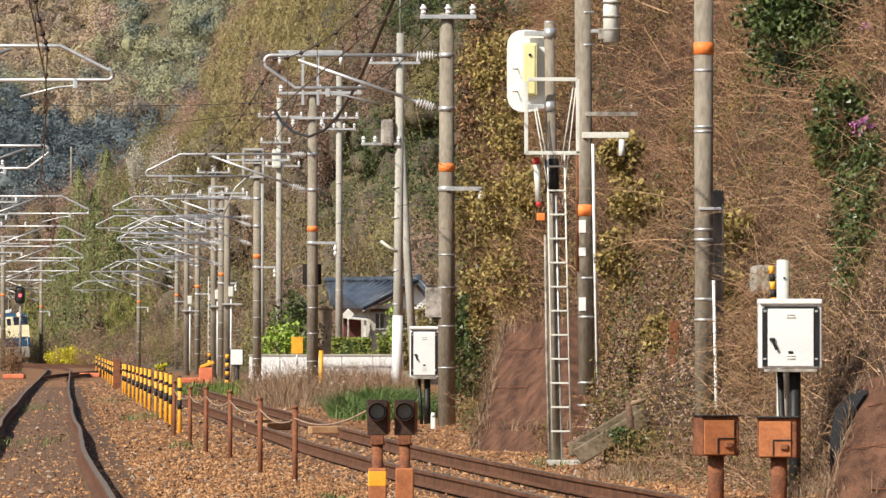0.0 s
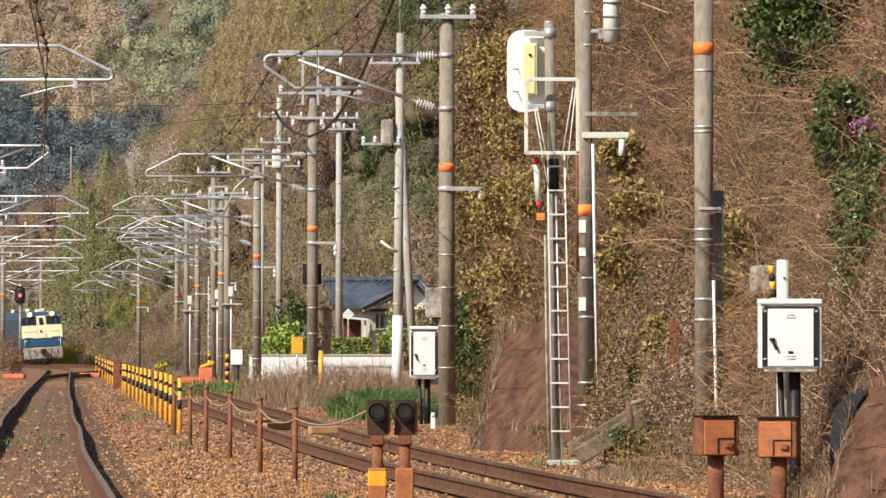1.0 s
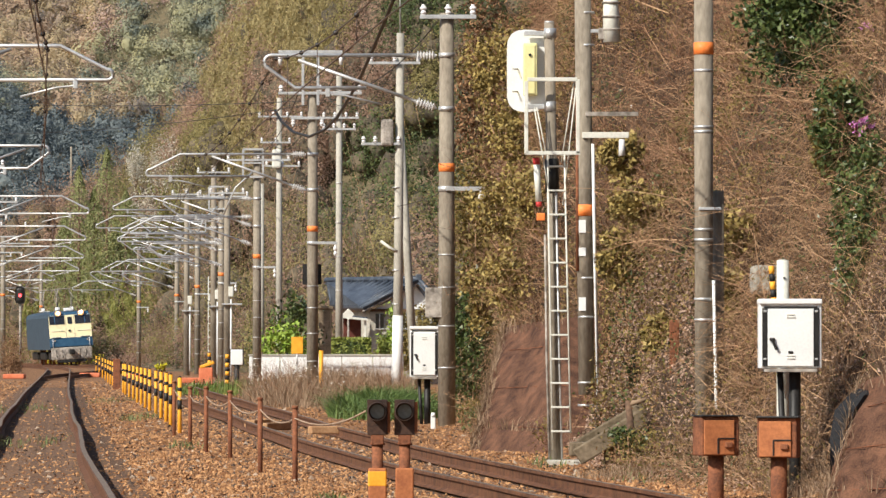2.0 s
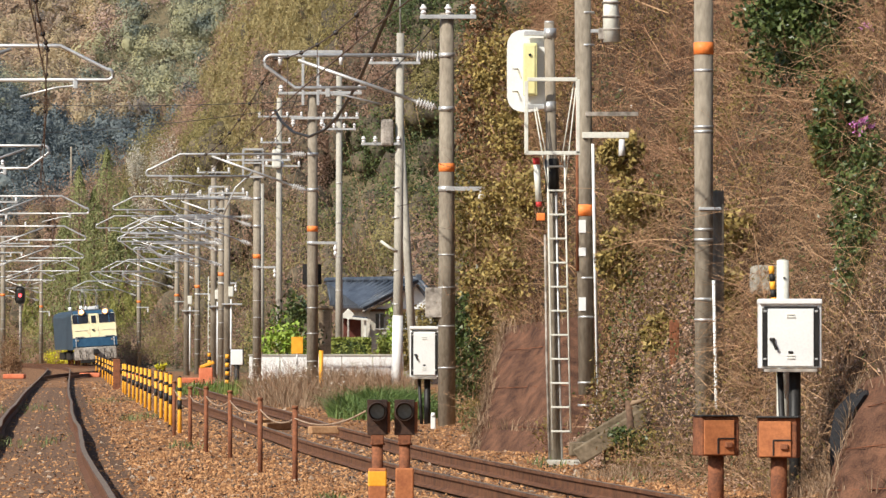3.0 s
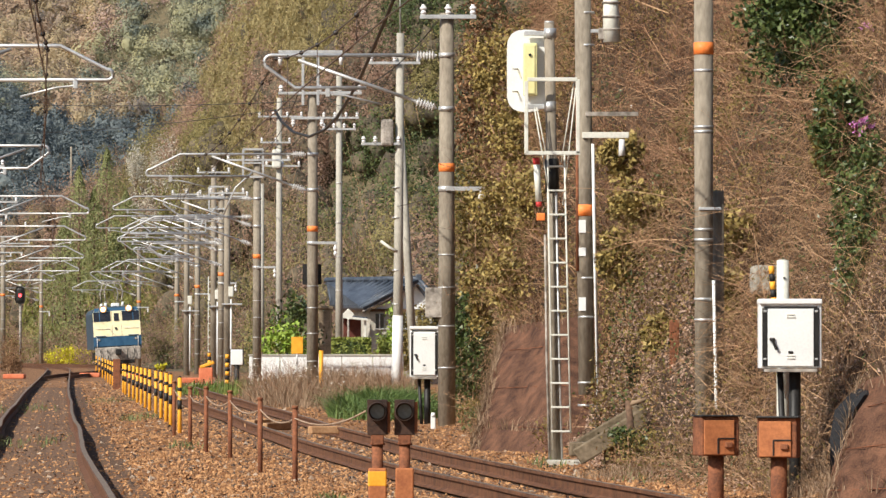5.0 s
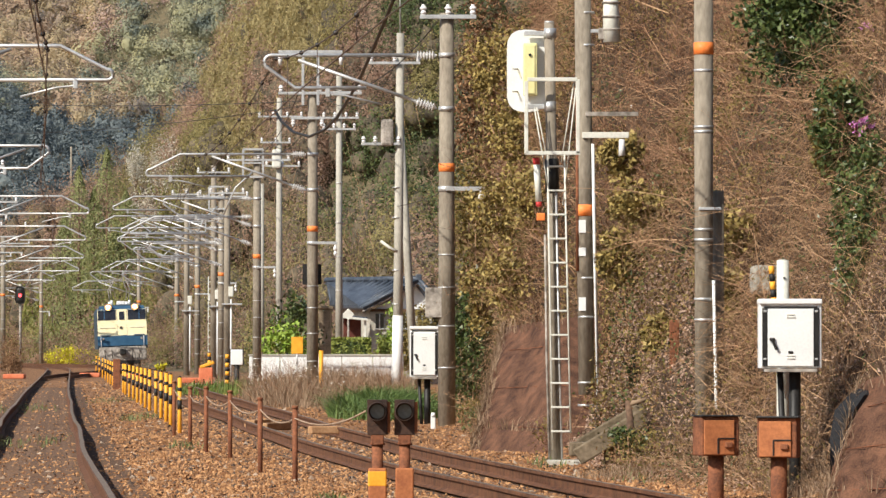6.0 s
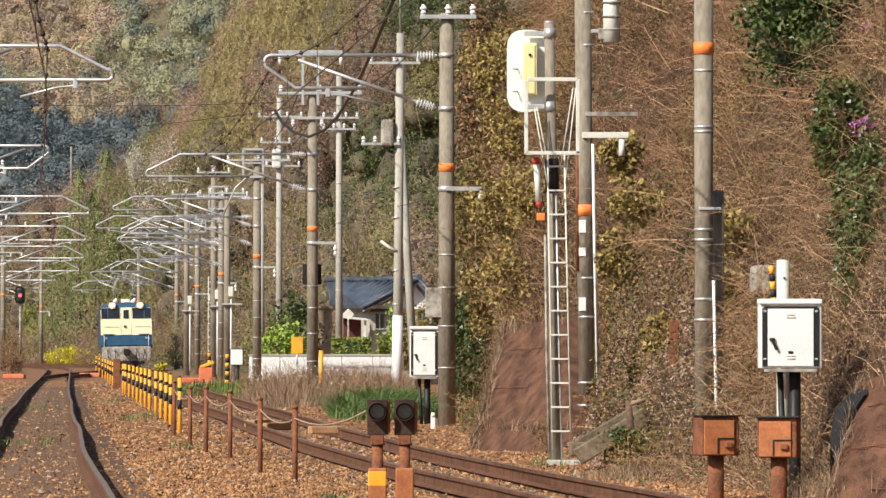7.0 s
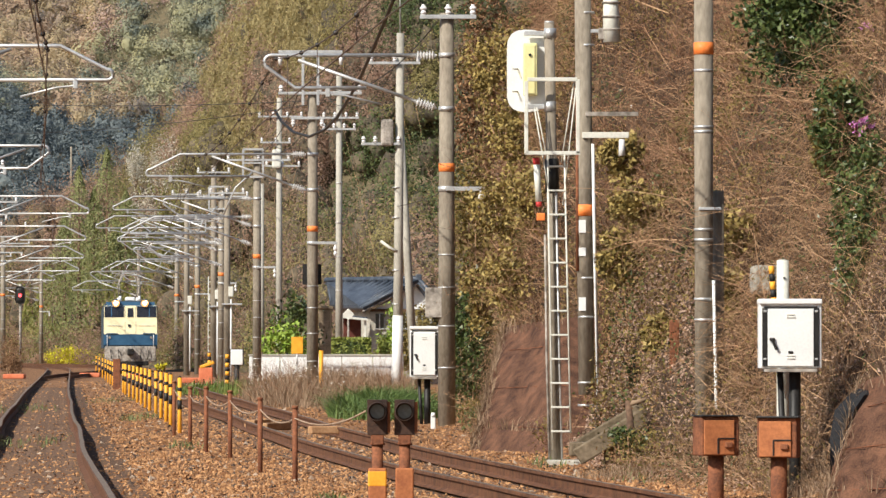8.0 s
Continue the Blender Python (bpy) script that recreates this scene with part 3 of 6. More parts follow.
def woods():
    # hill behind the houses: bamboo on the shoulder, evergreens in the hollow, budding trees between
    hill = lambda x, y: (bank_u(x, y) > 1.0) & (bank_u(x, y) < 80) & in_view(x, y, 0.008)
    seen = lambda x, y: (land(x, y) < 2 + 0.064 * y)
    grove = lambda x, y: (x > -20.5) & (x < -6.5) & (land(x, y) > 14.5 + 3.0 * np.sin(x * 0.55)) & (y > 385) & (np.sin(x * 0.8 + land(x, y) * 0.5) + np.sin(land(x, y) * 0.75 - x * 0.35) > -0.7)
    nook = lambda x, y: (x > -8.5) & (land(x, y) > 4.5) & (land(x, y) < 14.5) & (np.sin(x * 1.3 + y * 0.21) > -0.85) | (x > -4.0) & (land(x, y) > 19)
    low = lambda x, y: (land(x, y) < 7.0) & (x > -14)
    patch = lambda x, y: np.sin(x * 0.42 + y * 0.045) + np.sin(x * 0.61 - y * 0.07 + 1.0)
    for name, mat, n, rad, hh, per, size, keep in (
            ("brown_wood", DRY_WOOD, 400, (1.2, 2.6), (3.5, 6.5), 620, 0.095, lambda x, y: hill(x, y) & seen(x, y) & (patch(x, y) > -0.4) & ~nook(x, y) & ~grove(x, y)),
            ("olive_wood", OLIVE_WOOD, 210, (1.2, 2.6), (3.5, 6.5), 620, 0.095, lambda x, y: hill(x, y) & seen(x, y) & ((patch(x, y) < 0.0) | low(x, y)) & ~nook(x, y) & ~grove(x, y)),
            ("green_wood", GREEN_WOOD, 190, (1.2, 2.4), (3.5, 6.5), 620, 0.10, lambda x, y: hill(x, y) & seen(x, y) & nook(x, y))):
        p = scatter(n, -60, 40, 240, 545, keep)
        p[:, 2] -= 0.6
        q = scatter(n // 2, -25, 4, 395, 475, lambda x, y: keep(x, y) & (land(x, y) > 12))
        p = np.concatenate([p, q])
        wood(name, mat, p, rad, hh, per, size, "hillside wood in early spring leaf behind the railway")
    p = scatter(620, -24, 0, 385, 500, lambda x, y: grove(x, y) & seen(x, y))
    n = len(p)
    h = RNG.uniform(4.5, 8.0, n)
    v, f = plumes(p, h, RNG.uniform(0.4, 1.8, n), 240, 0.15)
    tagged(sheet("bamboo_grove", v, f, BAMBOO_LEAF), "feathery yellow-green bamboo grove on the hillside", "bamboo", kind="stuff")
    p = scatter(300, -32, -20, 392, 440, lambda x, y: hill(x, y) & (land(x, y) < 11))
    n = len(p)
    v, f = plumes(p, RNG.uniform(2.5, 5.5, n), RNG.uniform(0.3, 1.4, n), 220, 0.15)
    tagged(sheet("bamboo_thicket", v, f, BAMBOO_GREEN), "fresh green bamboo thicket at the foot of the hill", "bamboo", kind="stuff")
    # bare stems standing among the crowns
    p = scatter(1300, -60, 40, 238, 500, lambda x, y: hill(x, y) & seen(x, y) & ~grove(x, y) & ~nook(x, y))
    v, f = twigs(p, RNG.uniform(3, 7, len(p)), np.zeros(len(p)), RNG.uniform(0.008, 0.022, len(p)), 4, 0.2)
    tagged(sheet("bare_stems", v, f, TWIG), "bare pale stems of young hillside trees", "woods", kind="stuff")
    # low scrub at the foot of the hill and beside the line
    scrub = lambda x, y: ((bank_u(x, y) > -3.5) & (bank_u(x, y) < 4) & (y > 250) | (x < xr(y) - gap(y) - 5.5) & (x > xr(y) - gap(y) - 30)) & in_view(x, y, 0.004)
    for name, mat, n, h in (("brown_scrub", DRY_WOOD, 260, (0.8, 3.2)), ("olive_scrub", OLIVE_WOOD, 200, (0.8, 3.0)), ("green_scrub", GREEN_LEAF, 70, (0.7, 2.4))):
        p = scatter(n, -70, -4, 170, 520, scrub)
        v, f = crowns(p, RNG.uniform(0.7, 1.6, len(p)), RNG.uniform(*h, len(p)), 340, 0.065)
        tagged(sheet(name, v, f, mat), "low scrub and dead weeds along the line", "scrub", kind="stuff")
    far = lambda x, y: in_view(x, y, 0.006) & (x / y < -0.030)
    folds = lambda x, y: np.sin(x * 0.11 + y * 0.02) + np.sin(x * 0.05 - y * 0.033 + 2)
    for name, mat, n, y0, y1, per, keep in (("far_brown_wood", HAZE_BROWN, 210, 1090, 1330, 600, lambda x, y: folds(x, y) > -0.9),
                                            ("far_ochre_wood", HAZE_OCHRE, 120, 1085, 1250, 600, lambda x, y: folds(x, y) > -0.2),
                                            ("far_green_wood", HAZE_GREEN, 190, 1060, 1330, 600, lambda x, y: folds(x, y) < 0.5),
                                            ("far_cedar_wood", HAZE_CEDAR, 190, 860, 1115, 600, lambda x, y: x < 10)):
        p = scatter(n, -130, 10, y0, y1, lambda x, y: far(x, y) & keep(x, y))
        wood(name, mat, p, (2.2, 4.6), (5, 9), per, 0.27, "distant wooded mountainside with haze tinted into its leaf colours", 0.34, mat, 0.8, 0.07)
    p = scatter(9, -110, -30, 1190, 1340, lambda x, y: (x / y > -0.060) & (x / y < -0.044))
    v, f = crowns(p, RNG.uniform(3.5, 6, len(p)), RNG.uniform(7, 11, len(p)), 900, 0.2)
    tagged(sheet("far_blossom_trees", v, f, BLOSSOM_PINK), "pale pink wild cherry crowns on the mountainside", "trees", kind="stuff")


# Distance haze is mixed into these leaf colours: paler and bluer.
HAZE_BROWN = surface("haze_tinted_brown_leaves", (0.20, 0.18, 0.165), (0.56, 0.40, 0.27), 0.07, 0.9, 0, 0, 0.2, thin=0.35, c3=(0.62, 0.48, 0.33))
HAZE_OCHRE = surface("haze_tinted_ochre_leaves", (0.34, 0.28, 0.18), (0.62, 0.48, 0.29), 0.07, 0.9, 0, 0, 0.2, thin=0.35)
HAZE_GREEN = surface("haze_tinted_green_leaves", (0.17, 0.205, 0.185), (0.52, 0.48, 0.27), 0.07, 0.9, 0, 0, 0.2, thin=0.35)
HAZE_CEDAR = surface("haze_tinted_cedar_needles", (0.10, 0.128, 0.14), (0.22, 0.25, 0.245), 0.10, 0.9, 0, 0, 0.35, thin=0.3)
# Dark brown cores carry the shade seen in gaps between leaves.
CROWN_SHADE = surface("inner_crown_shade", (0.05, 0.042, 0.03), (0.16, 0.125, 0.08), 1.0, 0.95, 0, 1.0, 5.0)
DRY_WOOD = surface("brown_spring_buds", (0.22, 0.14, 0.105), (0.56, 0.37, 0.26), 0.3, 0.85, 0, 0, 0.7, island=0.12, thin=0.5)
OLIVE_WOOD = surface("olive_spring_leaves", (0.14, 0.135, 0.055), (0.50, 0.41, 0.17), 0.3, 0.75, 0, 0, 0.7, island=0.12, thin=0.5)
GREEN_WOOD = surface("evergreen_hill_leaves", (0.03, 0.05, 0.018), (0.15, 0.18, 0.06), 0.3, 0.6, 0, 0, 0.9, island=0.25, thin=0.25)
BAMBOO_LEAF = surface("bamboo_leaves", (0.24, 0.205, 0.09), (0.62, 0.50, 0.25), 0.25, 0.7, 0, 0, 0.8, island=0.3, thin=0.4)
BAMBOO_GREEN = surface("fresh_bamboo_leaves", (0.16, 0.18, 0.05), (0.48, 0.45, 0.15), 0.25, 0.7, 0, 0, 0.8, island=0.3, thin=0.4)
BLOSSOM_PINK = surface("pink_blossom", (0.36, 0.22, 0.20), (0.55, 0.40, 0.36), 0.1, 0.8, 0, 0, 0.5, island=0.4)


def twigs(base, length, droop, r, segs=4, spread=0.55):
    """Thin bent three-sided stems; base: points, one stem each."""
    n = len(base)
    d = RNG.normal(size=(n, 3)) * spread + np.array([-0.35, -0.25, 0.75]) * np.array([spread / 0.55, spread / 0.55, 1])
    d /= np.linalg.norm(d, axis=1)[:, None]
    side = RNG.normal(size=(n, 3)) * 0.5
    pts = []
    for k in range(segs + 1):
        f = k / segs
        pts.append(base + (d * f + side * f * f * 0.35 + np.array([0, 0, -1]) * (f * f * droop)[:, None]) * length[:, None])
    out = np.zeros((n, segs + 1, 3, 3))
    for k in range(segs + 1):
        rad = r * (1 - 0.75 * k / segs)
        for j, (ox, oz) in enumerate(((1, -0.5), (-1, -0.5), (0, 1))):
            out[:, k, j] = pts[k] + np.stack([rad * ox, rad * ox * 0.3, rad * oz], 1)
    v = out.reshape(-1, 3)
    idx = np.arange(n)[:, None] * (segs + 1) * 3
    fs = []
    for k in range(segs):
        for j in range(3):
            j2 = (j + 1) % 3
            fs.append(np.stack([idx[:, 0] + k * 3 + j, idx[:, 0] + k * 3 + j2, idx[:, 0] + k * 3 + 3 + j2, idx[:, 0] + k * 3 + 3 + j], 1))
    return v, np.concatenate(fs)


woods()


def blades(p, h, lean, w):
    """Grass: narrow bent blades, one at each point."""
    n = len(p)
    a = RNG.uniform(0, math.tau, n)
    d = np.stack([np.cos(a), np.sin(a), np.zeros(n)], 1)
    t = np.stack([-np.sin(a), np.cos(a), np.zeros(n)], 1) * w[:, None]
    m = p + d * (h * lean * 0.35)[:, None] + np.array([0, 0, 0.6]) * h[:, None]
    e = p + d * (h * lean)[:, None] + np.array([0, 0, 1.0]) * h[:, None]
    v = np.stack([p - t, p + t, m + t * 0.8, m - t * 0.8, e], 1).reshape(-1, 3)
    k = np.arange(n)[:, None] * 5
    f = np.concatenate([k + np.array([[0, 1, 2]]), k + np.array([[0, 2, 3]]), k + np.array([[3, 2, 4]])])
    return v, f


STRAW = surface("dead_weeds", (0.13, 0.08, 0.045), (0.40, 0.28, 0.18), 1.0, 0.85, 0, 0, 20, island=0.7)


def bare_bank(x, y):
    """Open ground round the pole that stands in the hollow of the bank."""
    return ((x > 3.6) & (y < 52.5) & (land(x, y) < 1.2)) | ((x > 1.5) & (x < 2.0) & (y > 67.5) & (y < 74) & (land(x, y) < 1.8)) | ((x > 1.35) & (x < 1.95) & (y > 61.5) & (y < 66.5) & (land(x, y) < 0.9))


def near_bank():
    view = lambda x, y: in_view(x, y, 0.003) & ~bare_bank(x, y)
    litter = lambda x, y: (x > 1.6) & (x < 3.1) & (y > 58) & (y < 79) & (land(x, y) < 2.3)
    p = np.concatenate([scatter_bank(31000, 47, 124, 0.3, view), scatter_bank(5500, 47, 60, 0.1, view)])
    p = p[~litter(p[:, 0], p[:, 1]) | (RNG.uniform(0, 1, len(p)) < 0.12)]
    n = len(p)
    p[:, 2] -= 0.05
    v, f = twigs(p, RNG.uniform(0.25, 1.1, n) * np.interp(p[:, 1], [53, 58], [0.5, 1.0]), RNG.uniform(0.0, 1.2, n), RNG.uniform(0.0018, 0.005, n), 2, 0.7)
    tagged(sheet("bare_brush", v, f, TWIG), "tangled bare brown brush covering the steep bank", "brush", kind="stuff")
    # shrubs with arching stems that fork into finer shoots
    p = scatter_bank(900, 57, 124, 0.8, lambda x, y: view(x, y) & ~litter(x, y))
    n = len(p)
    long = RNG.uniform(0.7, 1.7, n)
    v, f = twigs(p, long, RNG.uniform(-0.1, 0.5, n), RNG.uniform(0.004, 0.010, n), 6, 0.6)
    tagged(sheet("bare_saplings", v, f, TWIG), "long bare saplings arching from the bank", "brush", kind="stuff")
    spine = v.reshape(n, 7, 3, 3).mean(2)
    k, j, t = RNG.integers(0, n, 20000), RNG.integers(2, 6, 20000), RNG.uniform(0, 1, (20000, 1))
    base = spine[k, j] * (1 - t) + spine[k, j + 1] * t
    v, f = twigs(base, long[k] * RNG.uniform(0.15, 0.42, 20000), RNG.uniform(-0.2, 0.6, 20000), RNG.uniform(0.0015, 0.004, 20000), 2, 0.9)
    tagged(sheet("fine_shoots", v, f, SHOOT), "fine reddish shoots of bare shrubs on the bank", "brush", kind="stuff")
    clump = lambda x, y: np.sin(land(x, y) * 1.9 + y * 0.55) + np.sin(land(x, y) * 3.1 - y * 0.8 + 1.0) + np.sin(y * 1.3)
    for name, mat, cnt, size, lift, keep in (
            ("dry_leaves", DRY_LEAF, 90000, 0.023, 0.25, lambda x, y: clump(x, y) < 2.4),
            ("olive_vines", OLIVE_LEAF, 62000, 0.026, 0.40, lambda x, y: clump(x, y) > 0.1),
            ("dark_vines", GREEN_LEAF, 26000, 0.026, 0.30, lambda x, y: clump(x, y) < -0.8)):
        q = scatter_bank(cnt, 47, 124, 0.05, lambda x, y: view(x, y) & keep(x, y))
        q[:, 2] += RNG.uniform(-0.1, lift, len(q))
        q[:, 0] -= RNG.uniform(0, 0.25, len(q))
        v, f = cards(q, RNG.uniform(0.5, 1.4, len(q)) * size * np.interp(q[:, 1], [48, 70], [0.55, 1.0]), 0.5, None, 0.2, True)
        tagged(sheet(name, v, f, mat), "dry leaves and vines over the bank", "leaves", kind="stuff")
    q = np.concatenate([scatter_bank(22000, 57, 79, 0.05, litter), scatter_bank(9000, 47, 58, 0.05, view)])
    q[:, 2] += RNG.uniform(0, 0.07, len(q))
    v, f = cards(q, RNG.uniform(0.009, 0.028, len(q)), 0.5, None, 0.2, True)
    tagged(sheet("leaf_litter", v, f, LITTER), "pale pinkish fallen leaves covering the slope", "leaves", kind="stuff")
    q = np.concatenate([scatter_bank(2400, 58, 73, 0.1, lambda x, y: litter(x, y) & (np.sin(x * 7 + y * 2.3) > 0.1)), scatter_bank(3000, 48, 58, 0.1, view)])
    v, f = blades(q, RNG.uniform(0.06, 0.26, len(q)), RNG.uniform(0.5, 1.6, len(q)), np.full(len(q), 0.003))
    tagged(sheet("dry_tussocks", v, f, STRAW), "dry straw tussocks on the slope", "grass", kind="stuff")


LITTER = surface("pale_leaf_litter", (0.15, 0.085, 0.055), (0.56, 0.39, 0.29), 1.5, 0.85, 0, 0, 20, island=0.75)
SHOOT = surface("reddish_shoots", (0.10, 0.045, 0.026), (0.50, 0.275, 0.155), 1.2, 0.85, 0, 0, 20, island=0.8)
near_bank()


def ballast():
    flat = lambda x, y: (bank_u(x, y) < 0.5) & (x > xr(y) - gap(y) - 3) & in_view(x, y, 0.004)
    y = 40 / (1 - RNG.uniform(0, 0.82, 900000))
    x = RNG.uniform(-0.084, 0.084, len(y)) * y
    ok = flat(x, y)
    ok &= (np.abs(x - xr(y) + gap(y)) > 1.0) | (RNG.uniform(0, 1, len(x)) < 0.25)
    for c in (xr(y), xr(y) - gap(y)):
        ok &= np.abs(np.abs(x - c) - 0.567) > 0.07
    x, y = x[ok], y[ok]
    octa = np.array([(1, 0, 0), (0, 1, 0), (-1, 0, 0), (0, -1, 0), (0, 0, 0.8)])
    tri = np.array([(0, 1, 4), (1, 2, 4), (2, 3, 4), (3, 0, 4), (3, 2, 1), (1, 0, 3)])
    for name, mat, a, b, grow, label in (("ballast_stones", BALLAST, 0, 50000, 1.0, "reddish brown crushed ballast stones"),
                                         ("pale_stones", PALE_STONE, 50000, 51600, 1.25, "pale stones scattered over the ballast"),
                                         ("dark_stones", DARK_STONE, 51600, 55000, 1.15, "dark oily ballast stones")):
        p = np.stack([x[a:b], y[a:b], land(x[a:b], y[a:b]) + 0.004 * grow], 1)
        n = len(p)
        size = RNG.uniform(0.009, 0.027, n) * np.interp(p[:, 1], [45, 140, 230], [0.8, 1.35, 2.2]) * grow
        v = octa[None] * (1 + RNG.normal(size=(n, 5, 3)) * 0.35) + RNG.normal(size=(n, 5, 3)) * 0.3
        v = v * size[:, None, None] + p[:, None]
        f = (np.arange(n)[:, None, None] * 5 + tri[None]).reshape(-1, 3)
        tagged(sheet(name, v.reshape(-1, 3), f, mat), label, "ballast", kind="stuff")


ballast()


LUSH = surface("lush_grass", (0.05, 0.095, 0.025), (0.22, 0.30, 0.09), 1.5, 0.55, 0, 0, 20, island=0.6, thin=0.3)
GRASS = surface("green_grass", (0.045, 0.075, 0.013), (0.19, 0.24, 0.05), 1.5, 0.6, 0, 0, 20, island=0.6)
WEED = surface("olive_weeds", (0.06, 0.085, 0.025), (0.20, 0.23, 0.08), 1.5, 0.6, 0, 0, 20, island=0.6)
LIME = surface("fresh_leaves", (0.12, 0.20, 0.02), (0.32, 0.42, 0.06), 1.0, 0.6, 0, 0, 20, island=0.6)
CEDAR = surface("cedar_needles", (0.14, 0.17, 0.065), (0.42, 0.42, 0.18), 0.3, 0.7, 0, 0, 3.0, island=0.3, thin=0.35)
CREAM_PETAL = surface("cream_blossom", (0.42, 0.38, 0.30), (0.62, 0.57, 0.47), 1.0, 0.7, 0, 0, 20, island=0.5)
BAMBOO = surface("bamboo_grass_leaves", (0.10, 0.075, 0.02), (0.46, 0.34, 0.11), 1.2, 0.6, 0, 0, 20, island=0.6)
RAPE = surface("yellow_rape_flowers", (0.42, 0.38, 0.02), (0.75, 0.66, 0.05), 1.0, 0.7, 0, 0, 20, island=0.6)
PETAL = surface("white_flowers", (0.55, 0.52, 0.45), (0.8, 0.78, 0.72), 1.0, 0.7, 0, 0, 20, island=0.6)
PINK = surface("magenta_azalea_petals", (0.42, 0.13, 0.34), (0.62, 0.28, 0.52), 1.0, 0.7, 0, 0, 20, island=0.6)


def patch_of(name, mat, n, x0, x1, y0, y1, h0, h1, w, label, category, lean=0.5):
    x, y = RNG.uniform(x0, x1, n), RNG.uniform(y0, y1, n)
    e = ((x - (x0 + x1) / 2) / (x1 - x0)) ** 2 + ((y - (y0 + y1) / 2) / (y1 - y0)) ** 2
    keep = e < RNG.uniform(0.12, 0.26, n)
    x, y = x[keep], y[keep]
    p = np.stack([x, y, land(x, y) - 0.02], 1)
    h = RNG.uniform(h0, h1, len(p)) * (1.15 - 1.6 * e[keep]) * (0.55 + 0.6 * np.abs(np.sin(x * 2.7 + y * 0.45) * np.sin(x * 1.1 - y * 0.23)))
    v, f = blades(p, h, RNG.uniform(0.1, lean, len(p)), np.full(len(p), w))
    return tagged(sheet(name, v, f, mat), label, category, kind="stuff")


def bush(name, mat, x, y, z, r, h, n, size, label, group="", stems=True):
    """A shrub of its own: short branching stems under an uneven crown of leaves."""
    zb = float(land(x, y)) if z is None else z
    t = thing(name, x, y, zb, label, "bush", group)
    clumps = RNG.normal(size=(max(10, n // 40), 3))
    clumps /= np.linalg.norm(clumps, axis=1)[:, None]
    clumps *= RNG.uniform(0.35, 1.0, (len(clumps), 1))
    c = clumps[RNG.integers(0, len(clumps), n)] + RNG.normal(size=(n, 3)) * 0.16
    c = c * np.array([r, r, h * 0.5]) + np.array([0, 0, h * 0.5])
    v, f = cards(c, RNG.uniform(0.7, 1.5, n) * size, 0.6, None, 0.2, True)
    ob = sheet("crown", v, f, mat)
    ob.parent = t
    bm = B()
    for k in range(9):
        a = k * 2.4
        rod(bm, (0.06 * math.cos(a), 0.06 * math.sin(a), -0.2 if stems else h * 0.3), (0.55 * r * math.cos(a), 0.55 * r * math.sin(a), h * (0.45 + 0.04 * (k % 5))), 0.02, 0.007, 5)
    part("trunk", bm, TWIG, t)
    return t


def conifer(x, y, top, r):
    """A pointed cedar: a straight stem and drooping tiers of needles."""
    zb = float(land(x, y))
    h = top - zb
    t = thing("cedar", x, y, zb, "pointed green cedar at the edge of the wood", "tree", "cedars")
    n = 5200
    f = RNG.uniform(0.05, 1, n) ** 0.85
    a = RNG.uniform(0, math.tau, n)
    tier = 0.62 + 0.38 * (1 - (f * h / 1.1) % 1.0)
    reach = r * (1 - f) ** 0.85 * tier * RNG.uniform(0.55, 1.05, n) * (1 + 0.25 * np.sin(a * 3 + x))
    c = np.stack([reach * np.cos(a), reach * np.sin(a), f * h - 0.25 * reach], 1)
    out = np.stack([np.cos(a), np.sin(a), np.full(n, 0.5)], 1)
    v, q = cards(c, RNG.uniform(0.05, 0.11, n), 0.5, out, 0.5, True)
    ob = sheet("crown", v, q, CEDAR)
    ob.parent = t
    part("trunk", rod(B(), (0, 0, -0.3), (0, 0, h * 0.97), 0.2, 0.02, 8), SLEEPER, t)


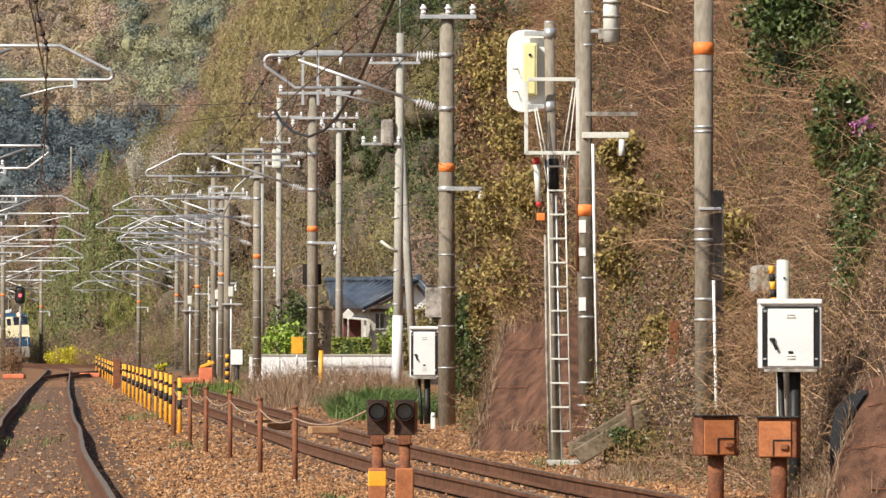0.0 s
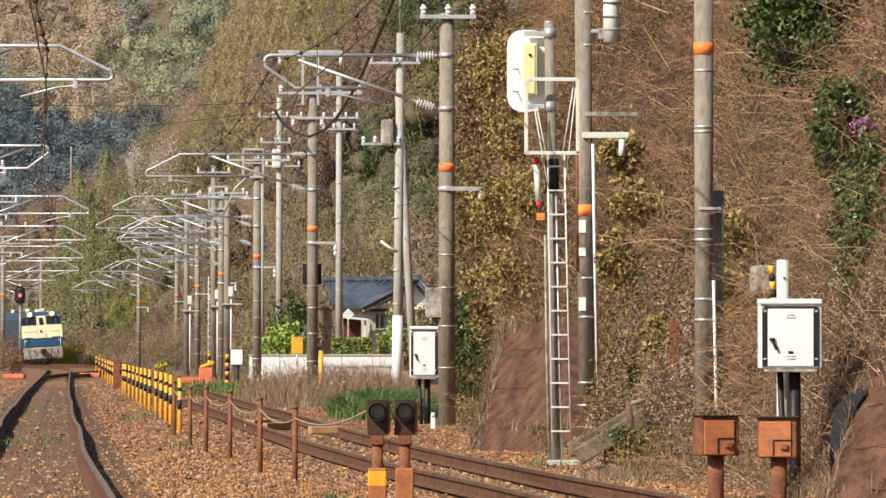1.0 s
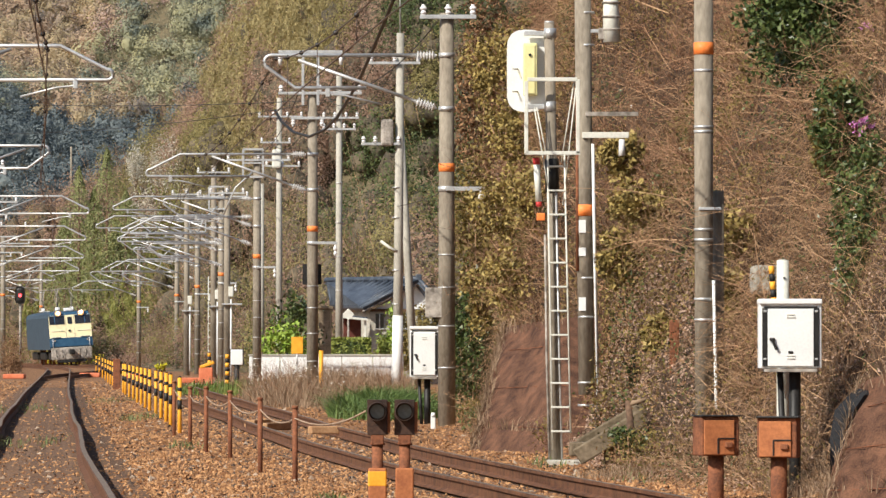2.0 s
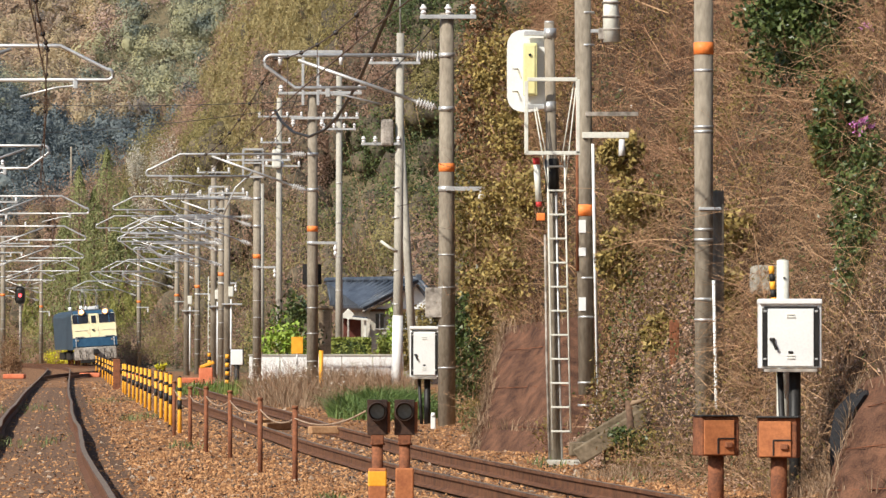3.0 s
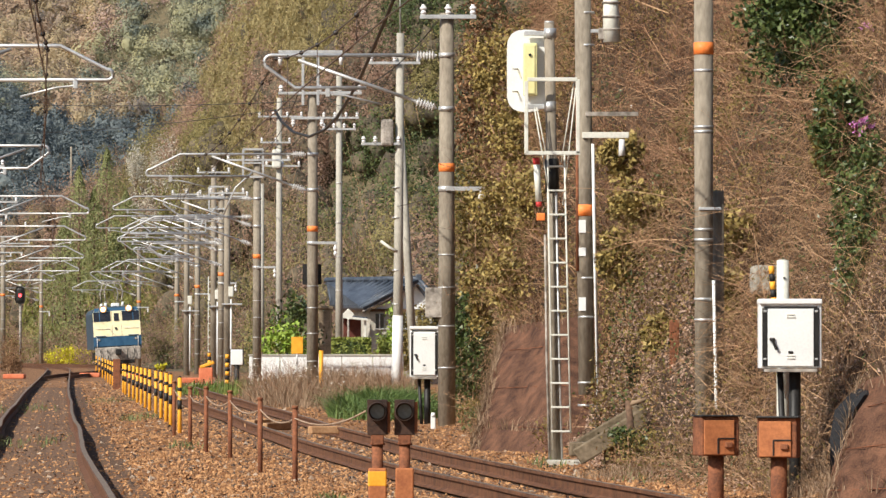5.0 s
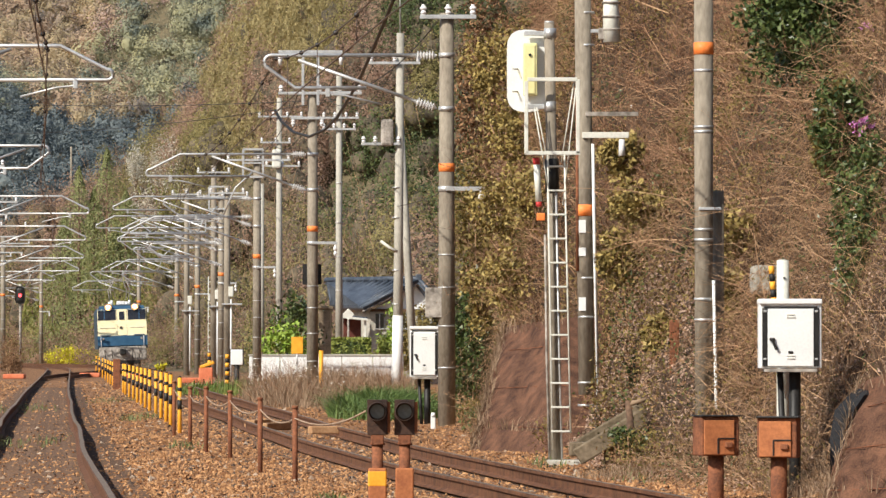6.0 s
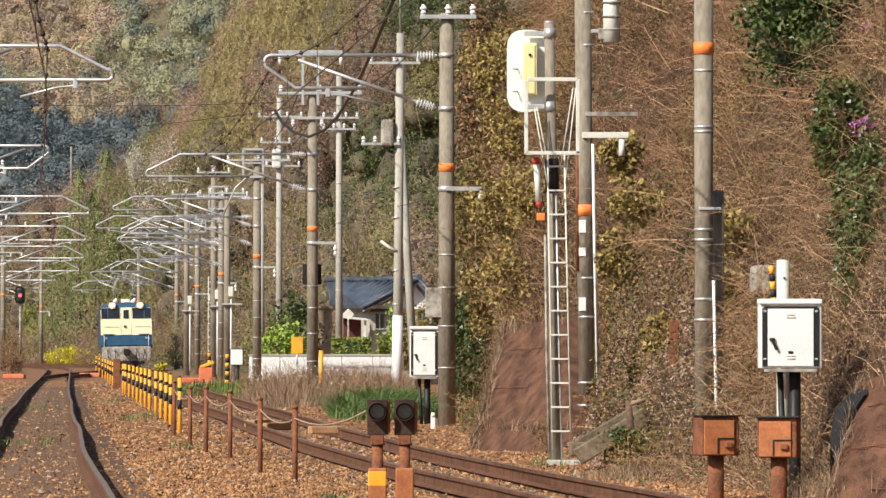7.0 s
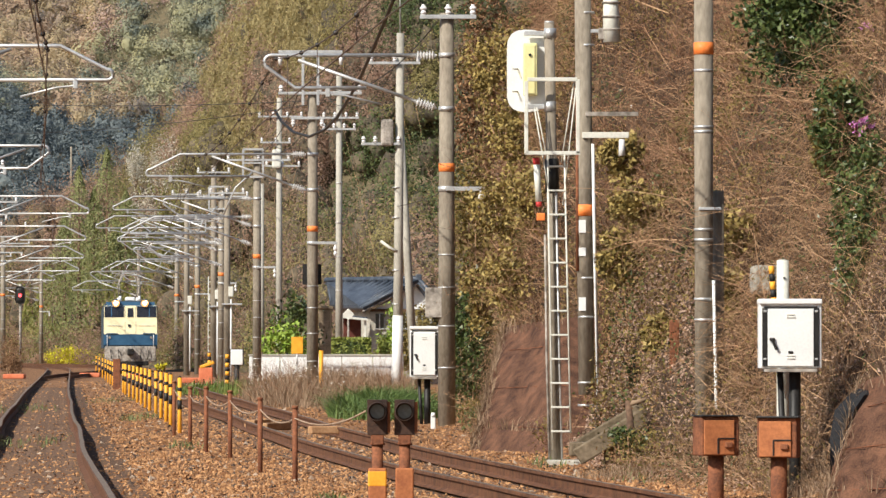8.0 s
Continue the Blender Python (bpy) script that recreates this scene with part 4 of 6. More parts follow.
def greenery():
    bush("evergreen_shrub", GREEN_LEAF, 3.90, 61.3, 3.95, 0.58, 1.6, 11000, 0.03, "dark glossy evergreen shrub on the bank", "", False)
    bush("evergreen_shrub", GREEN_LEAF, 4.02, 60.6, 3.85, 0.22, 0.8, 1800, 0.028, "dark glossy evergreen shrub on the bank", "", False)
    bush("evergreen_shrub", OLIVE_LEAF, 3.98, 57.4, 2.80, 0.26, 1.0, 2300, 0.027, "yellow-green leafy shrub on the bank", "", False)
    bush("evergreen_shrub", GREEN_LEAF, 4.02, 57.2, 2.72, 0.30, 1.1, 3000, 0.028, "olive green evergreen shrub on the bank", "", False)
    bush("evergreen_shrub", GREEN_LEAF, 4.12, 55.2, 1.3, 0.34, 1.4, 3000, 0.026, "dark leafy shrub deepening the shade on the bank", "", False)
    bush("evergreen_shrub", GREEN_LEAF, 4.35, 58.0, 2.9, 0.32, 1.0, 2600, 0.028, "olive green evergreen shrub on the bank", "", False)
    # Two dark shrubs added in place of twig shadows on the bank.
    bush("evergreen_shrub", GREEN_LEAF, 4.32, 56.0, 1.9, 0.36, 1.3, 3600, 0.026, "dark leafy shrub deepening the shade on the bank", "", False)
    bush("evergreen_shrub", GREEN_LEAF, 4.10, 56.6, 2.05, 0.22, 0.9, 1500, 0.026, "dark leafy shrub deepening the shade on the bank", "", False)
    bush("low_juniper", GREEN_LEAF, 2.05, 63.0, -0.12, 0.20, 0.45, 900, 0.02, "low green shrub at the foot of the bank")
    bush("low_juniper", GREEN_LEAF, 2.35, 68.0, 0.55, 0.16, 0.5, 700, 0.02, "low green shrub at the foot of the bank")
    for x, y, z, r, h in ((0.62, 92.0, 1.3, 0.28, 1.5), (0.80, 88.0, 2.6, 0.32, 1.4), (1.00, 86.5, 1.6, 0.34, 1.3), (0.95, 87.0, 3.8, 0.34, 1.6), (1.25, 85.5, 2.9, 0.32, 1.3), (0.72, 90.0, 5.0, 0.3, 1.6), (1.15, 86.0, 4.9, 0.34, 1.5),
                          (2.22, 72.5, 1.9, 0.24, 1.0), (2.45, 72.0, 2.6, 0.26, 0.9), (2.30, 74.0, 3.3, 0.26, 0.9), (3.05, 61.0, 1.3, 0.18, 0.9), (3.20, 61.3, 2.0, 0.18, 0.8), (2.55, 66.0, 1.0, 0.2, 0.6)):
        bush("bamboo_grass", BAMBOO, x, y, z, r * 1.25, h * 0.8, 1500, 0.032, "golden olive bamboo grass on the bank", "bamboo grass", False)
    bush("azalea", PINK, 4.18, 56.4, 3.2, 0.13, 0.22, 240, 0.016, "azalea with magenta flowers on the bank", "azaleas", False)
    bush("azalea", PINK, 4.52, 60.2, 4.42, 0.09, 0.16, 110, 0.016, "azalea with magenta flowers on the bank", "azaleas", False)
    bush("ivy_bush", GREEN_LEAF, 0.50, 97.0, -0.3, 0.42, 2.7, 4600, 0.034, "ivy-green bush at the foot of the bank")
    bush("ivy_bush", OLIVE_LEAF, 0.55, 99.0, 1.8, 0.42, 2.9, 3200, 0.034, "olive leafy bush at the end of the bank")
    bush("brown_bush", DRY_LEAF, 0.70, 100.0, 4.0, 0.5, 3.6, 4200, 0.034, "dry brown bush at the end of the bank")
    bush("fresh_bush", LIME, -6.1, 217.0, None, 0.95, 2.6, 1500, 0.08, "bright green bush in new leaf by the house")
    bush("fresh_bush", GREEN_LEAF, -5.6, 221.0, None, 1.1, 3.6, 1500, 0.09, "dark green bush by the house")
    bush("fresh_bush", LIME, -1.7, 205.0, None, 0.5, 2.8, 900, 0.07, "bright green garden shrub by the house")
    bush("garden_bush", OLIVE_LEAF, -0.9, 196.0, None, 0.9, 2.5, 1700, 0.07, "olive garden shrub behind the white wall")
    for x, y, r, h in ((-26.9, 394.0, 0.8, 1.3), (-25.9, 392.0, 0.9, 1.5), (-24.9, 392.0, 0.9, 1.3), (-24.0, 391.0, 0.6, 1.0), (-25.4, 395.0, 0.8, 1.6)):
        bush("rape_clump", RAPE, x, y, None, r, h, 1300, 0.055, "yellow flowering rape beside the line", "rape")
    bush("rape_clump", RAPE, -14.6, 293.0, None, 0.34, 0.6, 260, 0.06, "yellow flowering rape beside the line", "rape")
    for x, top, r in ((-25.2, 16.4, 1.7), (-27.3, 15.0, 1.5), (-26.2, 13.4, 1.4), (-23.7, 13.2, 1.7), (-28.5, 11.6, 1.3), (-24.5, 10.5, 1.6), (-22.4, 10.5, 1.5)):
        conifer(x * 0.962, 408.0 + 2.0 * math.sin(x * 3), top * 0.955, r * 3.0)
    for x, z, r, h in ((-20.6, 11.5, 1.7, 5.5), (-21.8, 8.5, 1.5, 5.0), (-22.6, 13.2, 0.8, 3.0)):
        bush("white_blossom_tree", CREAM_PETAL, x, 415.0, z, r, h, 2600, 0.045, "pale white blossoming tree on the hillside", "blossom trees")
    for x, y, r, h in ((-22.35, 292.0, 0.62, 2.5), (-22.9, 297.0, 0.7, 2.2), (-21.5, 285.0, 0.5, 1.3), (-20.7, 270.0, 0.45, 1.0)):
        bush("trackside_brush", DRY_LEAF, x, y, None, r, h, 1000, 0.035, "brown leafless brush beside the line", "trackside brush")
    patch_of("tall_grass", LUSH, 15000, -2.2, 0.1, 100, 116, 0.22, 0.58, 0.013, "lush green grass beside the pole", "grass", 2.2)
    patch_of("dead_weeds", STRAW, 22000, -5.2, -0.6, 118, 178, 0.3, 1.0, 0.005, "grey-brown dead weeds along the line", "weeds", 1.3)
    patch_of("dead_weeds", STRAW, 3000, -9.2, -6.2, 182, 240, 0.1, 0.4, 0.007, "grey-brown dead weeds along the line", "weeds", 1.2)
    patch_of("bank_grass", STRAW, 5200, 2.95, 4.05, 51.5, 56.5, 0.08, 0.26, 0.003, "short dry grass on the slope behind the cabinet", "grass", 1.6)
    patch_of("bank_grass", STRAW, 2600, 1.3, 3.0, 58.0, 63.0, 0.08, 0.24, 0.003, "short dry grass at the foot of the bank", "grass", 1.6)
    patch_of("verge_grass", GRASS, 2500, -8.3, -4.5, 150, 195, 0.2, 0.45, 0.014, "green verge grass along the line", "grass")
    for x0, x1, y0, y1, n, h in ((-1.15, -0.85, 49.5, 52.0, 260, 0.16), (-5.9, -5.2, 98, 108, 420, 0.22), (-3.7, -3.2, 73, 78, 200, 0.2), (-9.6, -7.9, 108, 124, 500, 0.26), (-8.9, -7.4, 130, 150, 420, 0.22), (-6.1, -5.0, 70, 80, 300, 0.2), (1.0, 1.5, 64, 70, 240, 0.16), (1.6, 2.6, 57, 63, 260, 0.2)):
        patch_of("grass_tuft", WEED, int(n * 0.7), x0, x1, y0, y1, h * 0.3, h * 0.9, 0.006, "small green weeds growing in the ballast", "grass", 1.6)
    x, y = RNG.uniform(-5.9, -0.9, 4500), RNG.uniform(126, 182, 4500)
    keep = x > -0.0325 * y
    x, y = x[keep], y[keep]
    n = len(x)
    p = np.stack([x, y, land(x, y) - 0.03], 1)
    v, f = twigs(p, RNG.uniform(0.5, 1.3, n), RNG.uniform(0.0, 0.5, n), RNG.uniform(0.003, 0.007, n), 3, 0.6)
    tagged(sheet("dead_weed_stems", v, f, SHOOT), "brown branching stems of last year's weeds", "weeds", kind="stuff")
    x, y = RNG.uniform(-6.4, -2.0, 1500), RNG.uniform(130, 176, 1500)
    keep = (np.sin(x * 3.1 + y * 0.4) + np.sin(x * 1.7 - y * 0.3) > 0.1) & (x > -0.0345 * y)
    x, y = x[keep], y[keep]
    p = np.stack([x, y, land(x, y) + RNG.uniform(0.3, 0.95, len(x))], 1)
    v, f = cards(p, RNG.uniform(0.018, 0.05, len(x)))
    tagged(sheet("white_wildflowers", v, f, PETAL), "white wildflowers among dead weeds", "flowers", kind="stuff")


greenery()


# ---- the line's small equipment ----
NET = surface("slope_netting", (0.04, 0.018, 0.011), (0.185, 0.088, 0.05), 4.5, 0.95, 0, 1.0, 45, stretch=(1.5, 1, 0.14))
GUARD_D = [88, 95, 99, 104, 109.5, 117, 123, 129, 135.5, 142.7, 150.7, 159.6, 165, 190, 197, 206, 216, 228, 243, 262, 284]


def netting():
    """Earth faces held by netting: a leaning face that runs back into the bank."""
    for bl, br, tl, tr, back in ((((0.36, 76.0, -0.30), (1.62, 73.0, -0.30), (0.84, 80.0, 1.40), (1.66, 78.0, 1.52), 5.0)),
                                 ((3.34, 50.0, -0.40), (4.3, 49.0, -0.40), (3.82, 52.0, 0.76), (4.5, 51.0, 1.02), 4.0)):
        bl, br, tl, tr = Vector(bl), Vector(br), Vector(tl), Vector(tr)
        bm = B()
        n = 28
        g = []
        for i in range(n + 1):
            row = []
            for k in range(-10, n + 11):
                f, h = min(max(0, k), n) / n, i / n
                e = max(0, k - n) / 10
                p = bl.lerp(br, f).lerp(tl.lerp(tr, f), h)
                wob = 0.018 * math.sin(k * 1.1 + 0.4 * math.sin(i)) + 0.03 * math.sin(i * 0.5 + k * 0.23) + 0.02 * math.sin(k * 0.43 + 2)
                p.y += wob + (-k / 10 * back if k < 0 else 0)
                p.x += 0.6 * wob + (-k / 10 * 0.25 if k < 0 else 0)
                p += Vector((0.7 * e, 0.5 * e, 0.1 * e))
                row.append(bm.verts.new(p))
            g.append(row)
        g.append([bm.verts.new(v.co + Vector((0.3, back, 0.05))) for v in g[-1]])
        for a, b in zip(g, g[1:]):
            for k in range(len(a) - 1):
                bm.faces.new((a[k], a[k + 1], b[k + 1], b[k])).smooth = True
        bmesh.ops.recalc_face_normals(bm, faces=bm.faces)
        t = thing("netted_slope", 0, 0, 0, "earth face covered with dark brown fibre netting", "slope netting", "netted slopes")
        part("face", bm, NET, t)
        n = 900 if back > 4.5 else 260
        h = RNG.uniform(0, 1, n)
        f = np.minimum(np.abs(RNG.normal(size=n)) * 0.05, 1) * (RNG.uniform(0, 1, n) < 0.7) + RNG.uniform(0, 1, n) * (RNG.uniform(0, 1, n) < 0.25)
        f = np.minimum(f, 1)
        h = np.where(f > 0.12, np.where(RNG.uniform(0, 1, n) < 0.5, RNG.uniform(0.93, 1.0, n), 0.17), h)
        lo = np.array(bl)[None] * (1 - f)[:, None] + np.array(br)[None] * f[:, None]
        hi = np.array(tl)[None] * (1 - f)[:, None] + np.array(tr)[None] * f[:, None]
        v, q = blades(lo * (1 - h)[:, None] + hi * h[:, None] + np.array([0, -0.03, 0]), RNG.uniform(0.06, 0.26, n), RNG.uniform(0.3, 1.4, n), np.full(n, 0.004))
        tagged(sheet("dry_fringe", v, q, STRAW), "dry grass fringing the netted earth face", "grass", kind="stuff")
        wires = [0.2, 0.5, 0.8]
        for f in wires:
            part("holding_wire", pipe(B(), [bl.lerp(tl, f) + Vector((0, -0.05, 0)), bl.lerp(tl, f).lerp(br.lerp(tr, f), 0.5) + Vector((0, -0.05, 0)), br.lerp(tr, f) + Vector((0, -0.05, 0))], 0.005, 5), RUST, t)


WEDGE_DARK = surface("near_black_wedge", (0.010, 0.010, 0.011), (0.03, 0.03, 0.032), 3.0, 0.9, 0, 0.4, 20)


def black_sheet():
    """Folded near-black wedge at the edge of the netting."""
    t = thing("black_sheet", 3.665, 51.5, 0.0, "folded near-black wedge beside the netted earth", "plastic sheet")
    bm = B()
    rows = [(0.14, 0.25, 0.72), (0.10, 0.10, 0.68), (0.0, -0.05, 0.55), (-0.06, -0.15, 0.30), (-0.10, -0.22, -0.05), (-0.14, -0.3, -0.25)]
    left = [bm.verts.new((x - w, y + 0.05, z - 0.3 * w)) for (x, y, z), w in zip(rows, (0, 0.05, 0.09, 0.08, 0.04, 0))]
    mid = [bm.verts.new((x + 0.07, y - 0.06, z - 0.02)) for x, y, z in rows]
    right = [bm.verts.new((x + 0.15, y + 0.05, z - 0.01)) for x, y, z in rows]
    for a, b in ((left, mid), (mid, right)):
        for k in range(len(rows) - 1):
            bm.faces.new((a[k], b[k], b[k + 1], a[k + 1]))
    ob = part("sheet", bm, WEDGE_DARK, t)
    ob.modifiers.new("wall", "SOLIDIFY").thickness = 0.012


def fence():
    for y in GUARD_D:
        x = -4.1 - (y - 88) * 0.068
        zb = float(land(x, y))
        t = thing("guard_post", x, y, zb, "yellow and black striped guard post between the tracks", "guard post", "striped posts")
        part("post", rod(B(), (0, 0, -0.25), (0, 0, 0.86), 0.034, None, 10), YELLOW, t)
        for z, w in ((0.44, 0.075), (0.68, 0.03)):
            part("stripe", rod(B(), (0, 0, z - w), (0, 0, z + w), 0.036, None, 10), BLACK, t, "black stripe")
        part("cap", rod(B(), (0, 0, 0.86), (0, 0, 0.885), 0.034, 0.015, 10), BLACK, t)
    posts = [(-4.02, 84.5, 0.80), (-3.58, 80.0, 0.76), (-3.06, 73.0, 0.82), (-2.60, 69.0, 0.81), (-1.99, 61.5, 0.79), (-1.51, 57.7, 0.75)]
    for x, y, h in posts:
        zb = float(land(x, y))
        t = thing("rusty_post", x, y, zb, "rusty steel fence post standing in ballast", "fence post", "rusty posts")
        bm = rod(B(), (0, 0, -0.3), (0, 0, h), 0.028, None, 12)
        part("post", bm, RUST, t)
        part("cap", rod(B(), (0, 0, h), (0, 0, h + 0.03), 0.036, 0.03, 12), RUST, t)
    t = thing("brown_marker", -10.45, 181, -0.2, "brown steel marker post between the tracks", "marker post")
    part("post", box(B(), (0.24, 0.12, 1.1), (0, 0, 0.45), 0.02), RUST, t)
    ends = [(x, y, float(land(x, y)) + h - 0.1) for x, y, h in posts] + [(-0.66, 48.2, 0.56)]
    bm = B()
    pts = []
    for a, b in zip(ends, ends[1:]):
        for k in range(8):
            f = k / 8
            p = Vector(a).lerp(Vector(b), f)
            p.z -= 0.09 * 4 * f * (1 - f)
            pts.append(p)
    pts.append(Vector(ends[-1]))
    pipe(bm, pts, 0.008, 6)
    tagged(part("rope", bm, STRAW_ROPE), "sagging pale rope tied between the rusty posts", "rope")


STRAW_ROPE = surface("weathered_rope", (0.30, 0.20, 0.13), (0.46, 0.33, 0.23), 12, 0.9, 0, 0.2, 60)
LENS = surface("dark_lens", (0.07, 0.08, 0.08), (0.14, 0.155, 0.15), 4, 0.12, 0, 0, 30, spec=0.6)


SOOT = surface("sooty_rusted_steel", (0.012, 0.009, 0.008), (0.075, 0.038, 0.024), 7.0, 0.75, 0, 0.3, 40)


def dwarf_signal(x, y, z, banded, label):
    """Low position light: a dark box with a hooded round lens on a rusty post."""
    t = thing("dwarf_signal", x, y, z, label, "railway signal", "dwarf signals")
    zz = 0.66 - z
    part("housing", box(B(), (0.172, 0.13, 0.30), (0, 0, zz - 0.15), 0.006), SOOT, t, "dark soot-brown housing")
    bm = rod(B(), (0, -0.19, zz - 0.10), (0, -0.07, zz - 0.10), 0.078, 0.082, 24)
    bmesh.ops.delete(bm, geom=[f for f in bm.faces if len(f.verts) > 4 and f.calc_center_median().y < -0.15], context="FACES")
    h = part("hood", bm, SOOT, t)
    md = h.modifiers.new("wall", "SOLIDIFY")
    md.thickness = 0.006
    part("lens", rod(B(), (0, -0.10, zz - 0.10), (0, -0.085, zz - 0.10), 0.06, None, 24), LENS, t, "unlit dark glass lens")
    bm = box(B(), (0.11, 0.12, 0.09), (0, 0, zz - 0.335), 0.01)
    rod(bm, (0, 0, zz - 0.38), (0, 0, -0.05), 0.048, None, 16)
    rod(bm, (0, 0, zz - 0.385), (0, 0, zz - 0.365), 0.065, None, 16)
    part("post", bm, RUST, t)
    part("side_plate", box(B(), (0.03, 0.1, 0.26), (0.095, 0.02, zz - 0.15), 0.006), RUST_LIGHT, t)
    hb = 0.08 - z
    part("base", box(B(), (0.155, 0.155, hb + 0.2), (0, 0, hb / 2 - 0.1), 0.012), RUST_LIGHT, t)
    if banded:
        part("yellow_band", box(B(), (0.159, 0.159, 0.14), (0, 0, hb - 0.09), 0.012), YELLOW, t, "yellow painted band")
    return t


def lineside_box(x, y, rz):
    """Rust-red instrument case on a post, with a recessed lock corner."""
    zb = float(land(x, y))
    t = thing("instrument_case", x, y, zb, "rust-coloured steel instrument case on a post", "instrument case", "rusty cases", rz)
    z = 0.29 - zb
    part("case", box(B(), (0.36, 0.30, 0.36), (0, 0, z), 0.012), RUST, t)
    d = part("door", box(B(), (0.29, 0.02, 0.32), (-0.015, -0.158, z - 0.01), 0.008), RUST_LIGHT, t, "orange-rust door")
    part("lock_recess", box(B(), (0.16, 0.012, 0.012), (0.05, -0.171, z - 0.02), 0.002), BLACK, d)
    part("lock_recess", box(B(), (0.012, 0.012, 0.14), (-0.03, -0.171, z - 0.09), 0.002), BLACK, d)
    part("hasp", box(B(), (0.07, 0.035, 0.05), (0.07, -0.18, z - 0.08), 0.01), RUST, d)
    part("roof_lip", box(B(), (0.39, 0.34, 0.012), (0, -0.02, z + 0.187), 0.003), BLACK, t)
    part("post", rod(B(), (0, 0, -0.3), (0, 0, z - 0.17), 0.075, None, 16), RUST, t)
    return t


def cabinet(x, y, w, h, z0, label, stub=False):
    zb = float(land(x, y))
    t = thing("equipment_cabinet", x, y, zb, label, "equipment cabinet", "white cabinets")
    zc = z0 - zb + h / 2
    part("body", box(B(), (w, 0.35, h), (0, 0, zc), 0.01), WHITE, t)
    part("roof", box(B(), (w + 0.01, 0.40, 0.05), (0, -0.01, zc + h / 2 + 0.005), 0.01), WHITE, t)
    for s in (-1, 1):
        part("door_gap", box(B(), (w * 0.085, 0.016, h * 0.88), (s * w * 0.415, -0.18, zc - 0.02), 0.002), BLACK, t, "dark gap beside the door")
    part("door_gap", box(B(), (w - 0.08, 0.012, 0.018), (0, -0.178, zc + h / 2 - 0.05), 0.002), BLACK, t)
    d = part("door", box(B(), (w * 0.74, 0.03, h * 0.86), (0, -0.186, zc - 0.025), 0.006), WHITE, t, "white steel door")
    hb = box(B(), (0.05, 0.03, 0.03), (-w * 0.30, -0.21, zc - 0.04), 0.006)
    box(hb, (0.026, 0.022, 0.12), (-w * 0.27, -0.225, zc - 0.085), 0.008, Matrix.Rotation(radians(-25), 4, "Y"))
    part("handle", hb, BLACK, d, "black handle")
    part("keyhole", box(B(), (0.045, 0.01, 0.025), (0, -0.203, zc - h * 0.26), 0.003), BLACK, d)
    for zz in (h * 0.31, h * 0.27, -h * 0.31, -h * 0.35):
        part("louvre", box(B(), (0.08, 0.014, 0.008), (0, -0.204, zc + zz), 0.002), OFFWHITE, d)
    for s in (-1, 1):
        for zz in (0.36, -0.36):
            part("hinge", box(B(), (0.03, 0.02, 0.02), (s * (w / 2 - 0.05), -0.19, zc + zz * h), 0.004), STEEL, t)
    part("base_tray", box(B(), (w * 0.85, 0.4, 0.03), (0, 0, zc - h / 2 - 0.02), 0.004), GREY, t)
    for x0, x1 in ((-0.09, -0.03), (0.05, 0.05)):
        part("leg", rod(B(), (x1, 0.02, -0.3), (x0, 0, zc - h / 2 - 0.02), 0.055 if x0 > 0 else 0.03, None, 12), BLACK, t, "dark steel leg")
    if stub:
        p = thing("stub_post", x - 0.035, y + 0.45, float(land(x, y + 0.45)), "short pale concrete post behind the cabinet", "post")
        top = 1.93 - float(land(x, y + 0.45))
        part("post", rod(B(), (0, 0, -0.3), (0, 0, top), 0.062, 0.058, 18), OFFWHITE, p)
        part("cap", rod(B(), (0, 0, top), (0, 0, top + 0.012), 0.05, 0.03, 18), PALE_CONCRETE, p)
        part("hole", rod(B(), (0.012, -0.064, top - 0.17), (0.012, -0.05, top - 0.17), 0.012, None, 10), BLACK, p)
        g = thing("guy_cover", x - 0.13, y + 0.6, float(land(x - 0.13, y + 0.6)), "yellow and black striped guy wire cover", "guy wire cover")
        zt = 1.88 - g.location.z
        for k in range(10):
            a, b = zt - 0.075 * k, zt - 0.075 * (k + 1)
            part("sleeve", rod(B(), (0.006 * k, 0, b), (0.006 * (k - 1), 0, a), 0.028, None, 10), YELLOW if k % 2 == 0 else BLACK, g)
    return t


